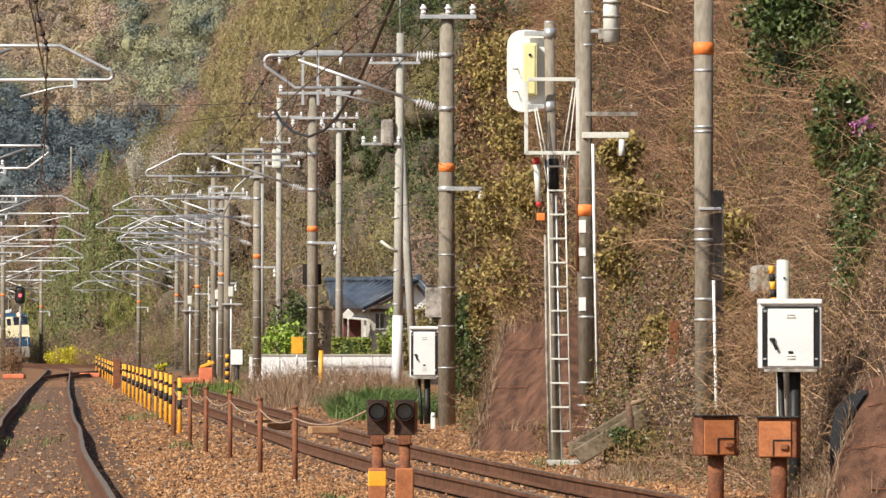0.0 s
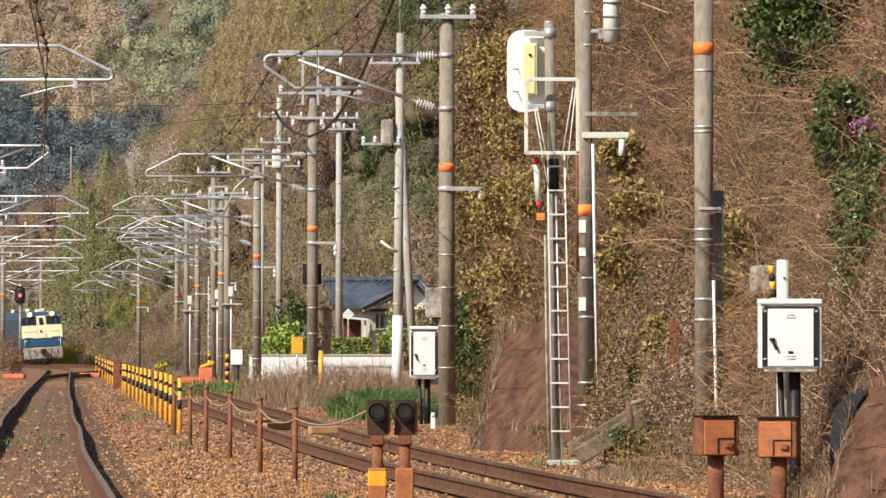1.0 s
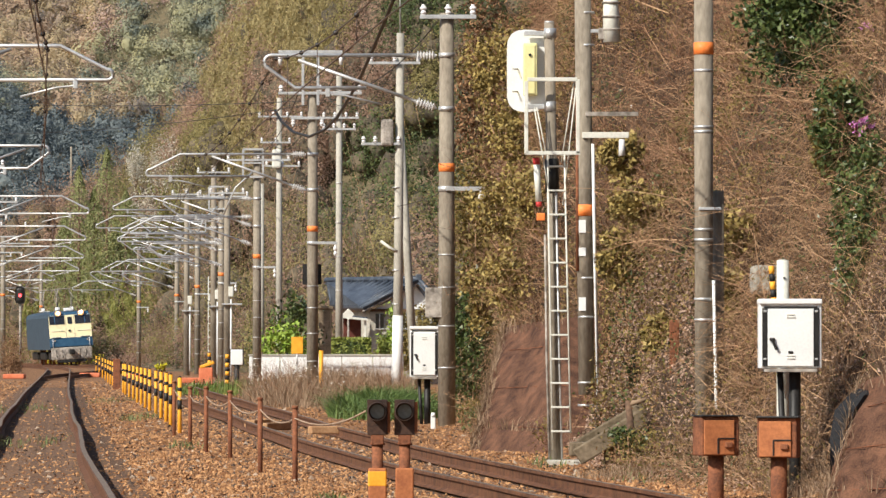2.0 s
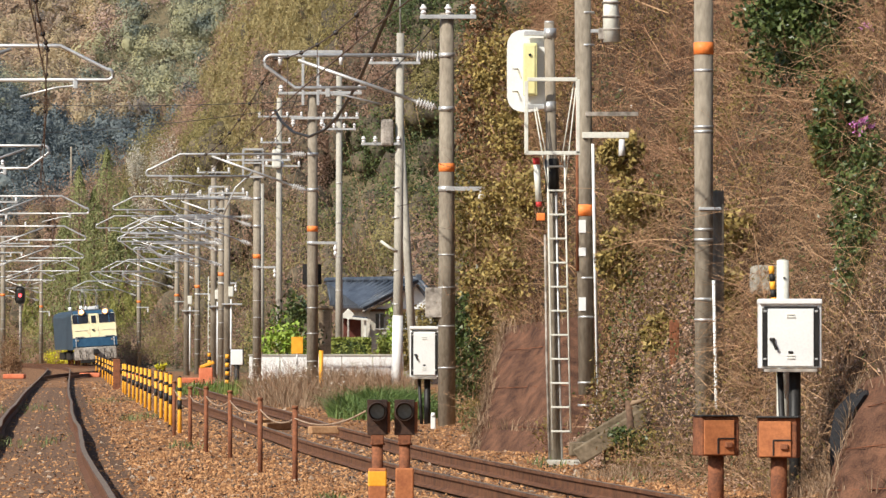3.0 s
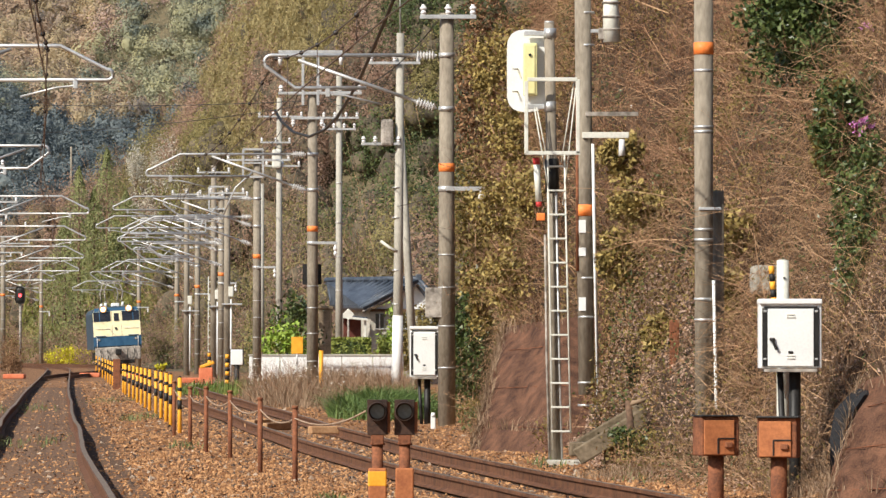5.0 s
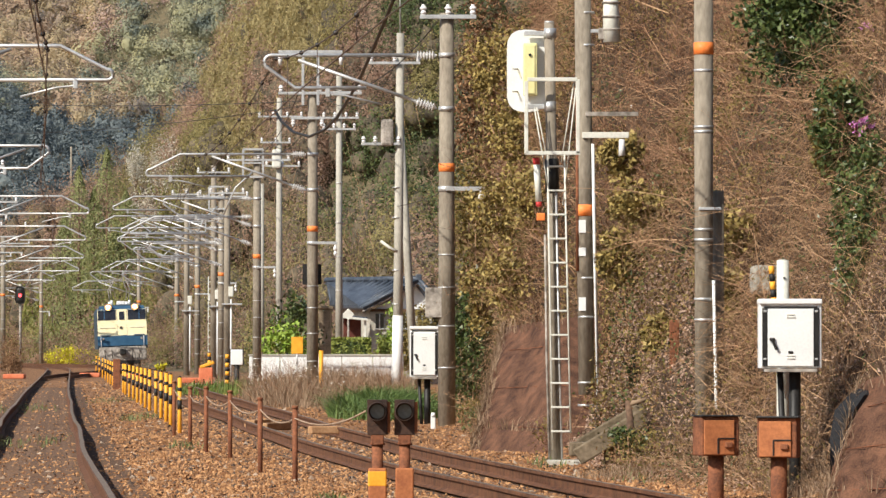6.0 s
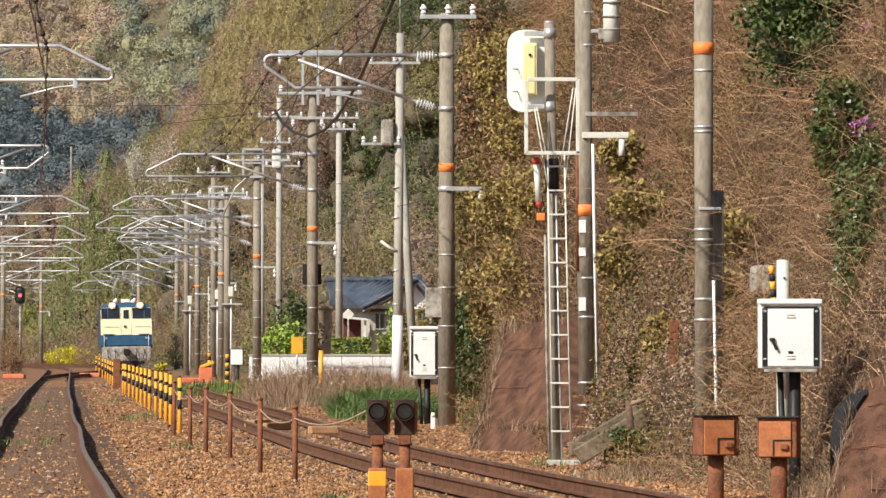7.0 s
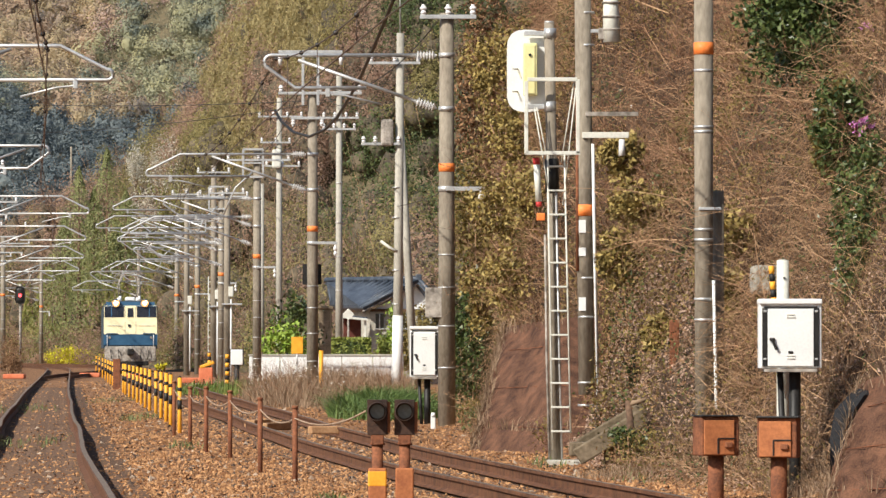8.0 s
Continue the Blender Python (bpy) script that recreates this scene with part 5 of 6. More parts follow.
def signal_mast():
    x, y = 1.35, 67.0
    zb = float(land(x, y))
    t = thing("signal_mast", x, y, zb, "concrete signal mast with ladder, cage and white signal back", "signal mast")
    Z = lambda z: z - zb
    bm = rod(B(), (0, 0, -0.3), (-0.09, 0, Z(4.97)), 0.074, 0.06, 18)
    for f in bm.faces:
        f.smooth = len(f.verts) == 4
    part("mast", bm, CONCRETE, t)
    bm = rod(B(), (-0.09, 0, Z(4.96)), (-0.09, 0, Z(4.985)), 0.062, 0.05, 18)
    part("mast_cap", bm, STEEL, t)
    # oval background plate, seen from behind
    bm = B()
    out = []
    w, h = 0.24, 0.49
    for k in range(40):
        a = math.tau * k / 40
        c, s = math.cos(a), math.sin(a)
        out.append((math.copysign(abs(c) ** 0.75, c) * w, math.copysign(abs(s) ** 0.75, s) * w + (h - w) * (1 if s > 0 else -1)))
    f0 = [bm.verts.new((px - 0.35, 0.12, Z(4.40) + pz)) for px, pz in out]
    f1 = [bm.verts.new((px - 0.35, 0.135, Z(4.40) + pz)) for px, pz in out]
    bm.faces.new(f0)
    bm.faces.new(f1[::-1])
    for k in range(40):
        bm.faces.new((f0[k], f1[k], f1[(k + 1) % 40], f0[(k + 1) % 40]))
    bmesh.ops.recalc_face_normals(bm, faces=bm.faces)
    hd = part("signal_plate", bm, WHITE, t, "white oval signal plate")
    part("housing", box(B(), (0.165, 0.16, 0.62), (-0.315, 0.03, Z(4.41)), 0.012), PALE_YELLOW, hd, "pale yellow lamp housing")
    part("housing_door", box(B(), (0.13, 0.012, 0.58), (-0.325, -0.056, Z(4.41)), 0.005), PALE_YELLOW, hd)
    part("latch", box(B(), (0.03, 0.03, 0.03), (-0.32, -0.07, Z(4.58)), 0.008), BLACK, hd)
    for z in (4.84, 3.97):
        part("clamp", box(B(), (0.34, 0.05, 0.055), (-0.22, 0.03, Z(z)), 0.006), STEEL, t)
        part("collar", rod(B(), (-0.08, 0, Z(z) - 0.06), (-0.08, 0, Z(z) + 0.06), 0.075, None, 18), STEEL, t)
    for z in (4.42, 4.15):
        part("stud", rod(B(), (-0.52, 0.02, Z(z)), (-0.46, 0.12, Z(z)), 0.008, None, 6), GREY, hd)
    # cage
    cage = [((-0.365, -0.25, Z(4.26)), (-0.365, -0.25, Z(3.40))), ((-0.365, -0.25, Z(3.41)), (0.27, -0.25, Z(3.41))), ((-0.35, -0.25, Z(4.28)), (0.24, -0.25, Z(4.28))), ((0.245, -0.25, Z(4.28)), (0.245, -0.25, Z(3.40))), ((-0.365, -0.25, Z(3.41)), (-0.2, 0.05, Z(3.41))), ((0.245, -0.25, Z(3.41)), (0.05, 0.05, Z(3.41)))]
    for a, b in cage:
        a, b = Vector(a), Vector(b)
        bm = B()
        q = (b - a).to_track_quat("Z", "Y").to_matrix().to_4x4()
        box(bm, (0.045, 0.045, (b - a).length), (a + b) / 2, 0.005, q)
        part("cage_bar", bm, OFFWHITE, t, "off-white angle bar")
    for a, b in (((-0.27, -0.2, Z(3.95)), (-0.06, -0.12, Z(2.75))), ((-0.24, -0.2, Z(3.95)), (-0.09, -0.12, Z(3.2))), ((0.2, -0.2, Z(4.25)), (0.05, -0.12, Z(3.3))), ((0.23, -0.2, Z(4.25)), (0.07, -0.12, Z(2.8)))):
        part("stay_wire", rod(B(), a, b, 0.008, None, 6), OFFWHITE, t)
    # ladder
    xl = lambda z: 0.0 - 0.075 * (Z(z) / Z(4.97))
    ld = part("ladder", pipe(B(), [(xl(3.4) - 0.06, -0.13, Z(3.4)), (xl(-0.1) - 0.05, -0.13, Z(-0.1))], 0.012, 6), OFFWHITE, t, "off-white steel ladder")
    part("stile", pipe(B(), [(xl(3.4) + 0.14, -0.13, Z(3.4)), (xl(0.3) + 0.17, -0.13, Z(0.1))], 0.012, 6), OFFWHITE, ld)
    for k in range(12):
        z = 0.12 + 0.285 * k
        part("rung", box(B(), (0.22, 0.03, 0.022), (xl(z) + 0.045, -0.13, Z(z)), 0.004), OFFWHITE, ld)
    part("conduit", pipe(B(), [(xl(2.9) + 0.035, -0.09, Z(2.95)), (xl(1) + 0.045, -0.09, Z(1.0)), (0.06, -0.09, 0)], 0.014, 6), STEEL, t)
    part("conduit", pipe(B(), [(-0.14, 0, Z(2.45)), (-0.12, 0, Z(0.95)), (-0.085, 0, 0)], 0.016, 6), GREY, t)
    part("cable_wrap", rod(B(), (-0.06, 0, Z(3.35)), (-0.055, 0, Z(2.95)), 0.082, None, 14), BLACK, t, "dark cable wrapping")
    # flag tube
    ft = part("flag_tube", rod(B(), (-0.24, -0.05, Z(3.28)), (-0.215, -0.05, Z(2.84)), 0.038, None, 14), OFFWHITE, t, "white tube with red ends")
    part("tube_end", rod(B(), (-0.245, -0.05, Z(3.36)), (-0.24, -0.05, Z(3.28)), 0.04, None, 14), RED, ft)
    part("tube_end", rod(B(), (-0.215, -0.05, Z(2.84)), (-0.21, -0.05, Z(2.78)), 0.036, None, 14), RED, ft)
    part("tube_bracket", box(B(), (0.1, 0.04, 0.09), (-0.19, -0.02, Z(2.66)), 0.01), ORANGE, ft)
    # plinth
    p = thing("mast_plinth", x + 0.06, y - 0.05, zb - 0.02, "small concrete plinth at the foot of the mast", "plinth")
    part("block", box(B(), (0.42, 0.5, 0.12), (0.03, 0, 0.02), 0.02), PALE_CONCRETE, p)


RED = surface("red_paint", (0.42, 0.03, 0.03), (0.6, 0.06, 0.05), 6, 0.5, 0, 0.02, 40)
PALE_YELLOW = surface("pale_yellow_paint", (0.72, 0.66, 0.30), (0.82, 0.76, 0.40), 3, 0.5, 0, 0.02, 40)
TILE = surface("blue_grey_roof_tiles", (0.03, 0.037, 0.05), (0.10, 0.118, 0.145), 2, 0.4, 0, 0.3, 10)


def plain_pole(x, y, top, r0, r1, label, material=None, lean=0.0, name="utility_pole", zb=None):
    zb = float(land(x, y)) if zb is None else zb
    t = thing(name, x, y, zb, label, "utility pole", "utility poles")
    bm = rod(B(), (0, 0, -0.5), (lean, 0, top - zb), r0, r1, 18)
    for f in bm.faces:
        f.smooth = len(f.verts) == 4
    part("shaft", bm, material or CONCRETE, t)
    return t


def crossarm(t, z, x0, x1, n, dy=-0.15, up=True):
    zb = t.location.z
    a = part("crossarm", box(B(), (x1 - x0, 0.07, 0.07), ((x0 + x1) / 2, dy, z - zb), 0.006), STEEL, t)
    for k in range(n):
        x = x0 + 0.06 + (x1 - x0 - 0.12) * k / max(1, n - 1)
        s = 1 if up else -1
        bm = turned((x, dy, z - zb + s * 0.035), (x, dy, z - zb + s * 0.21), [0.03, 0.055, 0.035, 0.065, 0.04, 0.025], 10)
        part("insulator", bm, PORCELAIN, a)
    return a


def bands(t, zs, r, mat=None):
    for z in zs:
        part("band", rod(B(), (0, 0, z - t.location.z - 0.015), (0, 0, z - t.location.z + 0.015), r, None, 18), mat or STEEL, t, "thin pale band")


def bring_forward(t, k):
    """Sets a thing nearer to the line, smaller by the same share."""
    t.location = Vector(EYE).lerp(t.location, k)
    for o in t.children_recursive:
        o.data.transform(Matrix.Scale(k, 4))


def near_poles():
    # pole beside the instrument cases
    t = plain_pole(2.77, 60.0, 5.3, 0.094, 0.104, "tall weathered concrete pole with faded orange band", name="concrete_pole")
    part("orange_ring", rod(B(), (0, 0, 4.22 - t.location.z), (0, 0, 4.35 - t.location.z), 0.108, None, 18), ORANGE, t, "faded orange band")
    bands(t, (1.40, 1.62, 2.25, 2.36, 3.40, 3.45, 4.05), 0.104)
    part("bracket", box(B(), (0.24, 0.2, 0.03), (0.06, -0.02, 2.58 - t.location.z), 0.005), STEEL, t)
    part("conduit", pipe(B(), [(0.10, -0.08, 1.82 - t.location.z), (0.13, -0.08, 0.3 - t.location.z), (0.14, -0.08, 0)], 0.017, 8), WHITE, t, "white cable conduit")
    t = plain_pole(2.935, 60.2, 2.78, 0.066, 0.06, "thin dark concrete pole beside a taller one", name="concrete_pole")
    t = thing("rusty_marker", 2.62, 64.0, float(land(2.62, 64.0)), "short rusty steel post on the bank", "marker post")
    part("post", box(B(), (0.11, 0.08, 1.0), (0, 0, 1.42 - t.location.z - 0.5), 0.01), RUST, t)
    # pole behind the signal mast
    t = plain_pole(2.03, 80.0, 6.2, 0.112, 0.118, "concrete pole with orange band, cable cover and steel arms", lean=-0.05, name="concrete_pole")
    zb = t.location.z
    part("orange_ring", rod(B(), (-0.03, 0, 2.98 - zb), (-0.03, 0, 3.14 - zb), 0.122, None, 18), ORANGE, t, "orange reflective band")
    for z, h in ((2.83, 0.18), (2.47, 0.12), (1.73, 0.19)):
        part("plate", box(B(), (0.1, 0.012, h), (-0.06, -0.118, z - zb), 0.002), WHITE, t, "small white number plate")
    bands(t, (0.3, 0.62, 1.55, 2.1, 5.4, 5.86), 0.122)
    part("cable_cover", pipe(B(), [(0.09, -0.1, 4.0 - zb), (0.115, -0.1, 2.4 - zb), (0.155, -0.1, 0.8 - zb), (0.125, -0.1, 0.0 - zb)], 0.022, 8), WHITE, t, "white cable cover")
    part("red_conduit", pipe(B(), [(-0.13, -0.06, 4.6 - zb), (-0.125, -0.06, 2.2 - zb)], 0.025, 8), RUST, t)
    a = part("side_arm", box(B(), (0.66, 0.07, 0.085), (0.27, -0.12, 4.12 - zb), 0.008), OFFWHITE, t, "off-white steel arm")
    part("insulator", rod(B(), (0.5, -0.12, 4.06 - zb), (0.5, -0.12, 3.83 - zb), 0.04, 0.05, 12), PORCELAIN, a)
    part("upper_arm", box(B(), (0.75, 0.07, 0.06), (0.36, -0.1, 4.42 - zb), 0.006), GREY, t)
    tr = part("transformer", rod(B(), (0.36, -0.05, 5.44 - zb), (0.34, -0.05, 6.2 - zb), 0.125, 0.10, 18), OFFWHITE, t, "white cylindrical pole transformer")
    part("transformer_arm", box(B(), (0.3, 0.05, 0.05), (0.18, -0.03, 5.6 - zb), 0.006), STEEL, tr)
    for z in (5.62, 5.80, 6.0):
        part("rib", rod(B(), (0.355, -0.05, z - zb - 0.012), (0.355, -0.05, z - zb + 0.012), 0.132, None, 18), GREY, tr)
    part("clamp", box(B(), (0.10, 0.10, 0.16), (0.22, -0.05, 5.56 - zb), 0.01), GREY, tr)
    bring_forward(t, 72.5 / 80.0)
    t = thing("lamp_bracket", 2.78, 84.0, float(land(2.78, 84)), "grey steel lamp bracket among bare branches", "bracket")
    zb = t.location.z
    part("arm", box(B(), (0.64, 0.06, 0.05), (0.33, 0, 4.70 - zb), 0.008), STEEL, t)
    part("rod", rod(B(), (0.14, 0, 4.7 - zb), (0.16, 0, 5.05 - zb), 0.014, None, 8), STEEL, t)
    part("stem", rod(B(), (0.33, 0.05, -0.3), (0.33, 0.05, 4.7 - zb), 0.02, None, 8), GREY, t)
    # arms on the first line poles
    a, b = [o for o in bpy.data.objects if o.name in ("catenary_pole", "catenary_pole.001")]
    crossarm(a, 6.68, -0.45, 0.5, 3)
    part("grey_box", box(B(), (0.28, 0.2, 0.5), (-0.22, -0.02, 1.88 - a.location.z), 0.01), GREY, a, "grey equipment box")
    zb = b.location.z
    fr = part("top_frame", box(B(), (1.62, 0.09, 0.10), (-0.05, 0, 8.62 - zb), 0.008), STEEL, b, "galvanised steel frame on the pole top")
    for x in (-0.24, 0.14):
        part("upright", box(B(), (0.07, 0.07, 1.35), (x, -0.16, 7.95 - zb), 0.006), STEEL, fr)
    crossarm(b, 7.58, -0.86, 1.25, 3)
    for x in (-0.82, 0.72):
        part("insulator", rod(B(), (x, 0, 8.55 - zb), (x, 0, 8.30 - zb), 0.07, 0.04, 10), PORCELAIN, fr)
    crossarm(b, 6.95, -0.55, 0.3, 2, up=False)
    part("signal_board", box(B(), (0.48, 0.04, 0.52), (-0.02, 0.25, 3.0 - zb), 0.01), BLACK, b, "black signal backboard")


def pole_frame(t, z0, z1, x0, x1):
    """A welded rectangle of steel angle on the pole."""
    zb = t.location.z
    f = part("pole_frame", box(B(), (x1 - x0, 0.06, 0.07), ((x0 + x1) / 2, -0.17, z1 - zb), 0.005), STEEL, t, "galvanised steel frame")
    part("bar", box(B(), (x1 - x0, 0.06, 0.07), ((x0 + x1) / 2, -0.17, z0 - zb), 0.005), STEEL, f)
    part("bar", box(B(), (x1 - x0, 0.05, 0.05), ((x0 + x1) / 2, -0.17, (z0 + z1) / 2 - zb), 0.005), STEEL, f)
    for x in (x0, x1):
        part("upright", box(B(), (0.07, 0.06, z1 - z0), (x, -0.17, (z0 + z1) / 2 - zb), 0.005), STEEL, f)


def far_poles():
    for name, z0, z1, x0, x1 in (("catenary_pole.002", 6.75, 7.65, -0.45, 0.2), ("catenary_pole.003", 6.8, 7.7, -0.5, 0.3), ("catenary_pole.004", 6.8, 7.6, -0.4, 0.4)):
        pole_frame(bpy.data.objects[name], z0, z1, x0, x1)
        crossarm(bpy.data.objects[name], 7.3, -1.0, 1.1, 3)
    ld = thing("trackside_ladder", -9.85, 237.0, float(land(-9.85, 237.0)), "thin pale steel ladder leaning on a pole", "ladder")
    for s in (0, 0.42):
        part("stile", rod(B(), (s, 0, 0), (s, 0.25, 4.3), 0.022, None, 6), OFFWHITE, ld)
    for k in range(14):
        part("rung", rod(B(), (0, 0.02 * k, 0.3 + 0.29 * k), (0.42, 0.02 * k, 0.3 + 0.29 * k), 0.016, None, 6), OFFWHITE, ld)
    for o in [o for o in bpy.data.objects if o.name.startswith("catenary_pole") and o.location.x < float(xr(o.location.y)) and o.location.y > 150]:
        crossarm(o, 7.0, -0.9, 1.5, 3)
        crossarm(o, 6.5, -0.3, 1.1, 2, up=False)
    t = plain_pole(-1.22, 150.0, 9.5, 0.14, 0.10, "pale concrete utility pole with crossarms and transformer", PALE_CONCRETE, 0.09)
    zb = t.location.z
    part("painted_foot", rod(B(), (0, 0, 0), (0.02, 0, 2.0 - zb), 0.146, 0.139, 18), WHITE, t, "white painted lower part")
    crossarm(t, 8.70, -0.75, 0.62, 3)
    part("transformer", box(B(), (0.34, 0.3, 0.72), (-0.26, -0.1, 6.85 - zb), 0.08), GREY, t, "grey pole transformer")
    crossarm(t, 6.55, -0.95, 0.1, 4)
    part("lamp", pipe(B(), [(0, -0.1, 3.7 - zb), (-0.2, -0.1, 3.8 - zb), (-0.44, -0.1, 3.98 - zb)], 0.04, 8), OFFWHITE, t, "tubular street lamp")
    bands(t, (2.3, 3.2, 4.6, 5.4), 0.135)
    part("mast_rod", rod(B(), (0.08, 0, 9.4 - zb), (0.08, 0, 11.5 - zb), 0.02, None, 6), STEEL, t)
    t = plain_pole(-0.75, 158.0, 8.3, 0.12, 0.10, "slanting pale concrete strut pole", PALE_CONCRETE, -0.5)
    t = plain_pole(-3.68, 200.0, 10.9, 0.14, 0.10, "pale concrete utility pole with several crossarms", PALE_CONCRETE)
    for z, a, b, n in ((9.3, -0.6, 0.7, 4), (10.2, -0.5, 0.6, 3), (8.9, -0.6, 0.6, 4)):
        crossarm(t, z, a, b, n)
    bands(t, (3.2, 4.4, 5.6, 7.0), 0.14)
    t = plain_pole(-6.96, 240.0, 11.8, 0.16, 0.11, "pale concrete utility pole with crossarms", PALE_CONCRETE)
    for z, a, b, n in ((11.0, -0.9, 1.0, 4), (9.9, -0.8, 0.5, 3), (8.9, -0.6, 0.9, 3)):
        crossarm(t, z, a, b, n)
    part("transformer", box(B(), (0.4, 0.3, 0.8), (-0.1, -0.2, 9.2 - t.location.z), 0.08), OFFWHITE, t)
    t = plain_pole(-8.4, 262.0, 8.8, 0.12, 0.10, "thin white utility pole", PALE_CONCRETE)
    for x, y, top in ((-11.89, 262.0, 8.6), (-9.58, 236.0, 8.8), (-8.56, 224.0, 7.6)):
        t = plain_pole(x, y, top, 0.15, 0.11, "concrete pole with steel crossarms beside the line", CONCRETE)
        crossarm(t, top - 0.3, -0.7, 0.7, 3)
        cantilever(t, -1, top - 1.3 - t.location.z, "push")
        cantilever(t, -1, top - 2.3 - t.location.z, "pull")
        part("switch_box", box(B(), (0.2, 0.2, 0.4), (0.16, -0.12, 3.4 - t.location.z), 0.03), OFFWHITE, t, "off-white switch box")
        part("working_platform", box(B(), (0.8, 0.4, 0.06), (0.2, -0.1, 2.9 - t.location.z), 0.01), STEEL, t)
        part("riser_pipe", pipe(B(), [(0.16, -0.14, 0.2), (0.16, -0.14, 3.1 - t.location.z)], 0.035, 8), WHITE, t, "white cable riser")
    for x, y, top in ((-25.5, 430.0, 8.8), (-32.2, 440.0, 7.6), (-39.5, 600.0, 22.7), (-29.5, 440.0, 2.9)):
        plain_pole(x, y, top, 0.13, 0.10, "slim grey pole beside the line", CONCRETE)
    # block signal with a lit red lamp
    t = thing("block_signal", -22.45, 300.0, float(land(-22.45, 300)), "black colour light signal showing red", "railway signal")
    zb = t.location.z
    part("mast", rod(B(), (0, 0.1, -0.2), (0, 0.1, 4.6 - zb), 0.07, None, 12), GREY, t)
    hd = part("head", box(B(), (0.52, 0.2, 0.95), (0.0, 0, 4.0 - zb), 0.2), BLACK, t, "black signal head")
    part("red_lamp", rod(B(), (0, -0.13, 3.98 - zb), (0, -0.09, 3.98 - zb), 0.085, None, 14), REDLAMP, hd, "glowing red lamp")


REDLAMP = surface("red_lamp_glow", (1.0, 0.05, 0.06), (1.0, 0.10, 0.10), 5, 0.3, emit=3.0)


def house():
    """A tiled house set askew to the line: its gable looks to the road, its long roof runs back."""
    x, y = -2.75, 236.0
    zb = float(land(x, y))
    t = thing("house", x, y, zb, "single-storey house with dark blue-grey tiled roof and pale walls", "house")
    P = lambda a, b, c: Vector((a - x, b - y, c - zb))
    foot_l, foot_r, back_r, back_l = P(-3.0, 233.6, zb), P(-0.45, 233.6, zb), P(-2.6, 239.0, zb), P(-4.5, 238.4, zb)
    bm = B()
    lo = [bm.verts.new(p - Vector((0, 0, 0.3))) for p in (foot_l, foot_r, back_r, back_l)]
    hi = [bm.verts.new(Vector((p.x, p.y, 2.78 - zb))) for p in (foot_l, foot_r, back_r, back_l)]
    for k in range(4):
        bm.faces.new((lo[k], lo[(k + 1) % 4], hi[(k + 1) % 4], hi[k]))
    bm.faces.new(hi)
    bmesh.ops.recalc_face_normals(bm, faces=bm.faces)
    part("wall", bm, PALE_CONCRETE, t, "pale plaster wall")
    ridge_f, ridge_b = P(-1.0, 233.1, 3.98), P(-4.95, 239.0, 3.98)
    eave_lf, eave_lb = P(-3.32, 232.9, 2.80), P(-4.75, 238.2, 2.88)
    eave_rf, eave_rb = P(-0.05, 232.9, 2.86), P(-2.2, 239.4, 2.9)
    bm = B()
    for quad in ((eave_lf, ridge_f, ridge_b, eave_lb), (ridge_f, eave_rf, eave_rb, ridge_b)):
        bm.faces.new([bm.verts.new(p) for p in quad])
    r = part("roof", bm, TILE, t, "dark blue-grey tiled roof")
    r.modifiers.new("slab", "SOLIDIFY").thickness = 0.14
    for k in range(15):
        f = (k + 0.5) / 15
        a, b = eave_lf.lerp(eave_lb, f), ridge_f.lerp(ridge_b, f)
        part("tile_row", rod(B(), a + Vector((0, 0, 0.05)), b + Vector((0, 0, 0.05)), 0.075, None, 6), TILE, r)
    part("ridge", rod(B(), ridge_f + Vector((0, 0, 0.06)), ridge_b + Vector((0, 0, 0.06)), 0.11, None, 8), TILE, r, "rounded ridge tiles")
    part("ridge_end", box(B(), (0.26, 0.12, 0.26), ridge_f + Vector((0, -0.05, 0.10)), 0.04), TILE, r)
    for e in (eave_lf, eave_rf):
        part("verge", rod(B(), e + Vector((0, -0.03, 0.05)), ridge_f + Vector((0, -0.03, 0.05)), 0.075, None, 8), TILE, r)
        part("barge_board", rod(B(), e + Vector((0, 0.06, -0.14)), ridge_f + Vector((0, 0.06, -0.14)), 0.05, None, 6), GREY, r)
    g = B()
    tri = [P(-2.85, 233.55, 2.78), P(-0.4, 233.55, 2.78), P(-1.05, 233.55, 3.78)]
    fr = [g.verts.new(p) for p in tri]
    bk = [g.verts.new(p + Vector((0, 0.15, 0))) for p in tri]
    g.faces.new(fr)
    g.faces.new(bk[::-1])
    for k in range(3):
        g.faces.new((fr[k], bk[k], bk[(k + 1) % 3], fr[(k + 1) % 3]))
    bmesh.ops.recalc_face_normals(g, faces=g.faces)
    part("gable", g, WHITE, t, "white gable end")
    part("beam", box(B(), (2.6, 0.12, 0.10), P(-1.7, 233.5, 2.72), 0.01), SLEEPER, t, "dark timber beam")
    for xw, w in ((-2.62, 0.34), (-1.55, 0.5), (-0.85, 0.4)):
        wn_ = part("window", box(B(), (w, 0.05, 0.62), P(xw, 233.57, 2.28), 0.01), GLASS_DARK, t)
        part("frame", box(B(), (w + 0.08, 0.07, 0.05), P(xw, 233.56, 1.95), 0.005), STEEL, wn_)
        part("frame", box(B(), (0.04, 0.07, 0.62), P(xw, 233.56, 2.28), 0.005), STEEL, wn_)
    porch = part("porch_roof", box(B(), (1.3, 1.0, 0.08), P(-3.75, 232.6, 2.46), 0.02, Matrix.Rotation(radians(6), 4, "Y")), TILE, t, "low tiled porch roof")
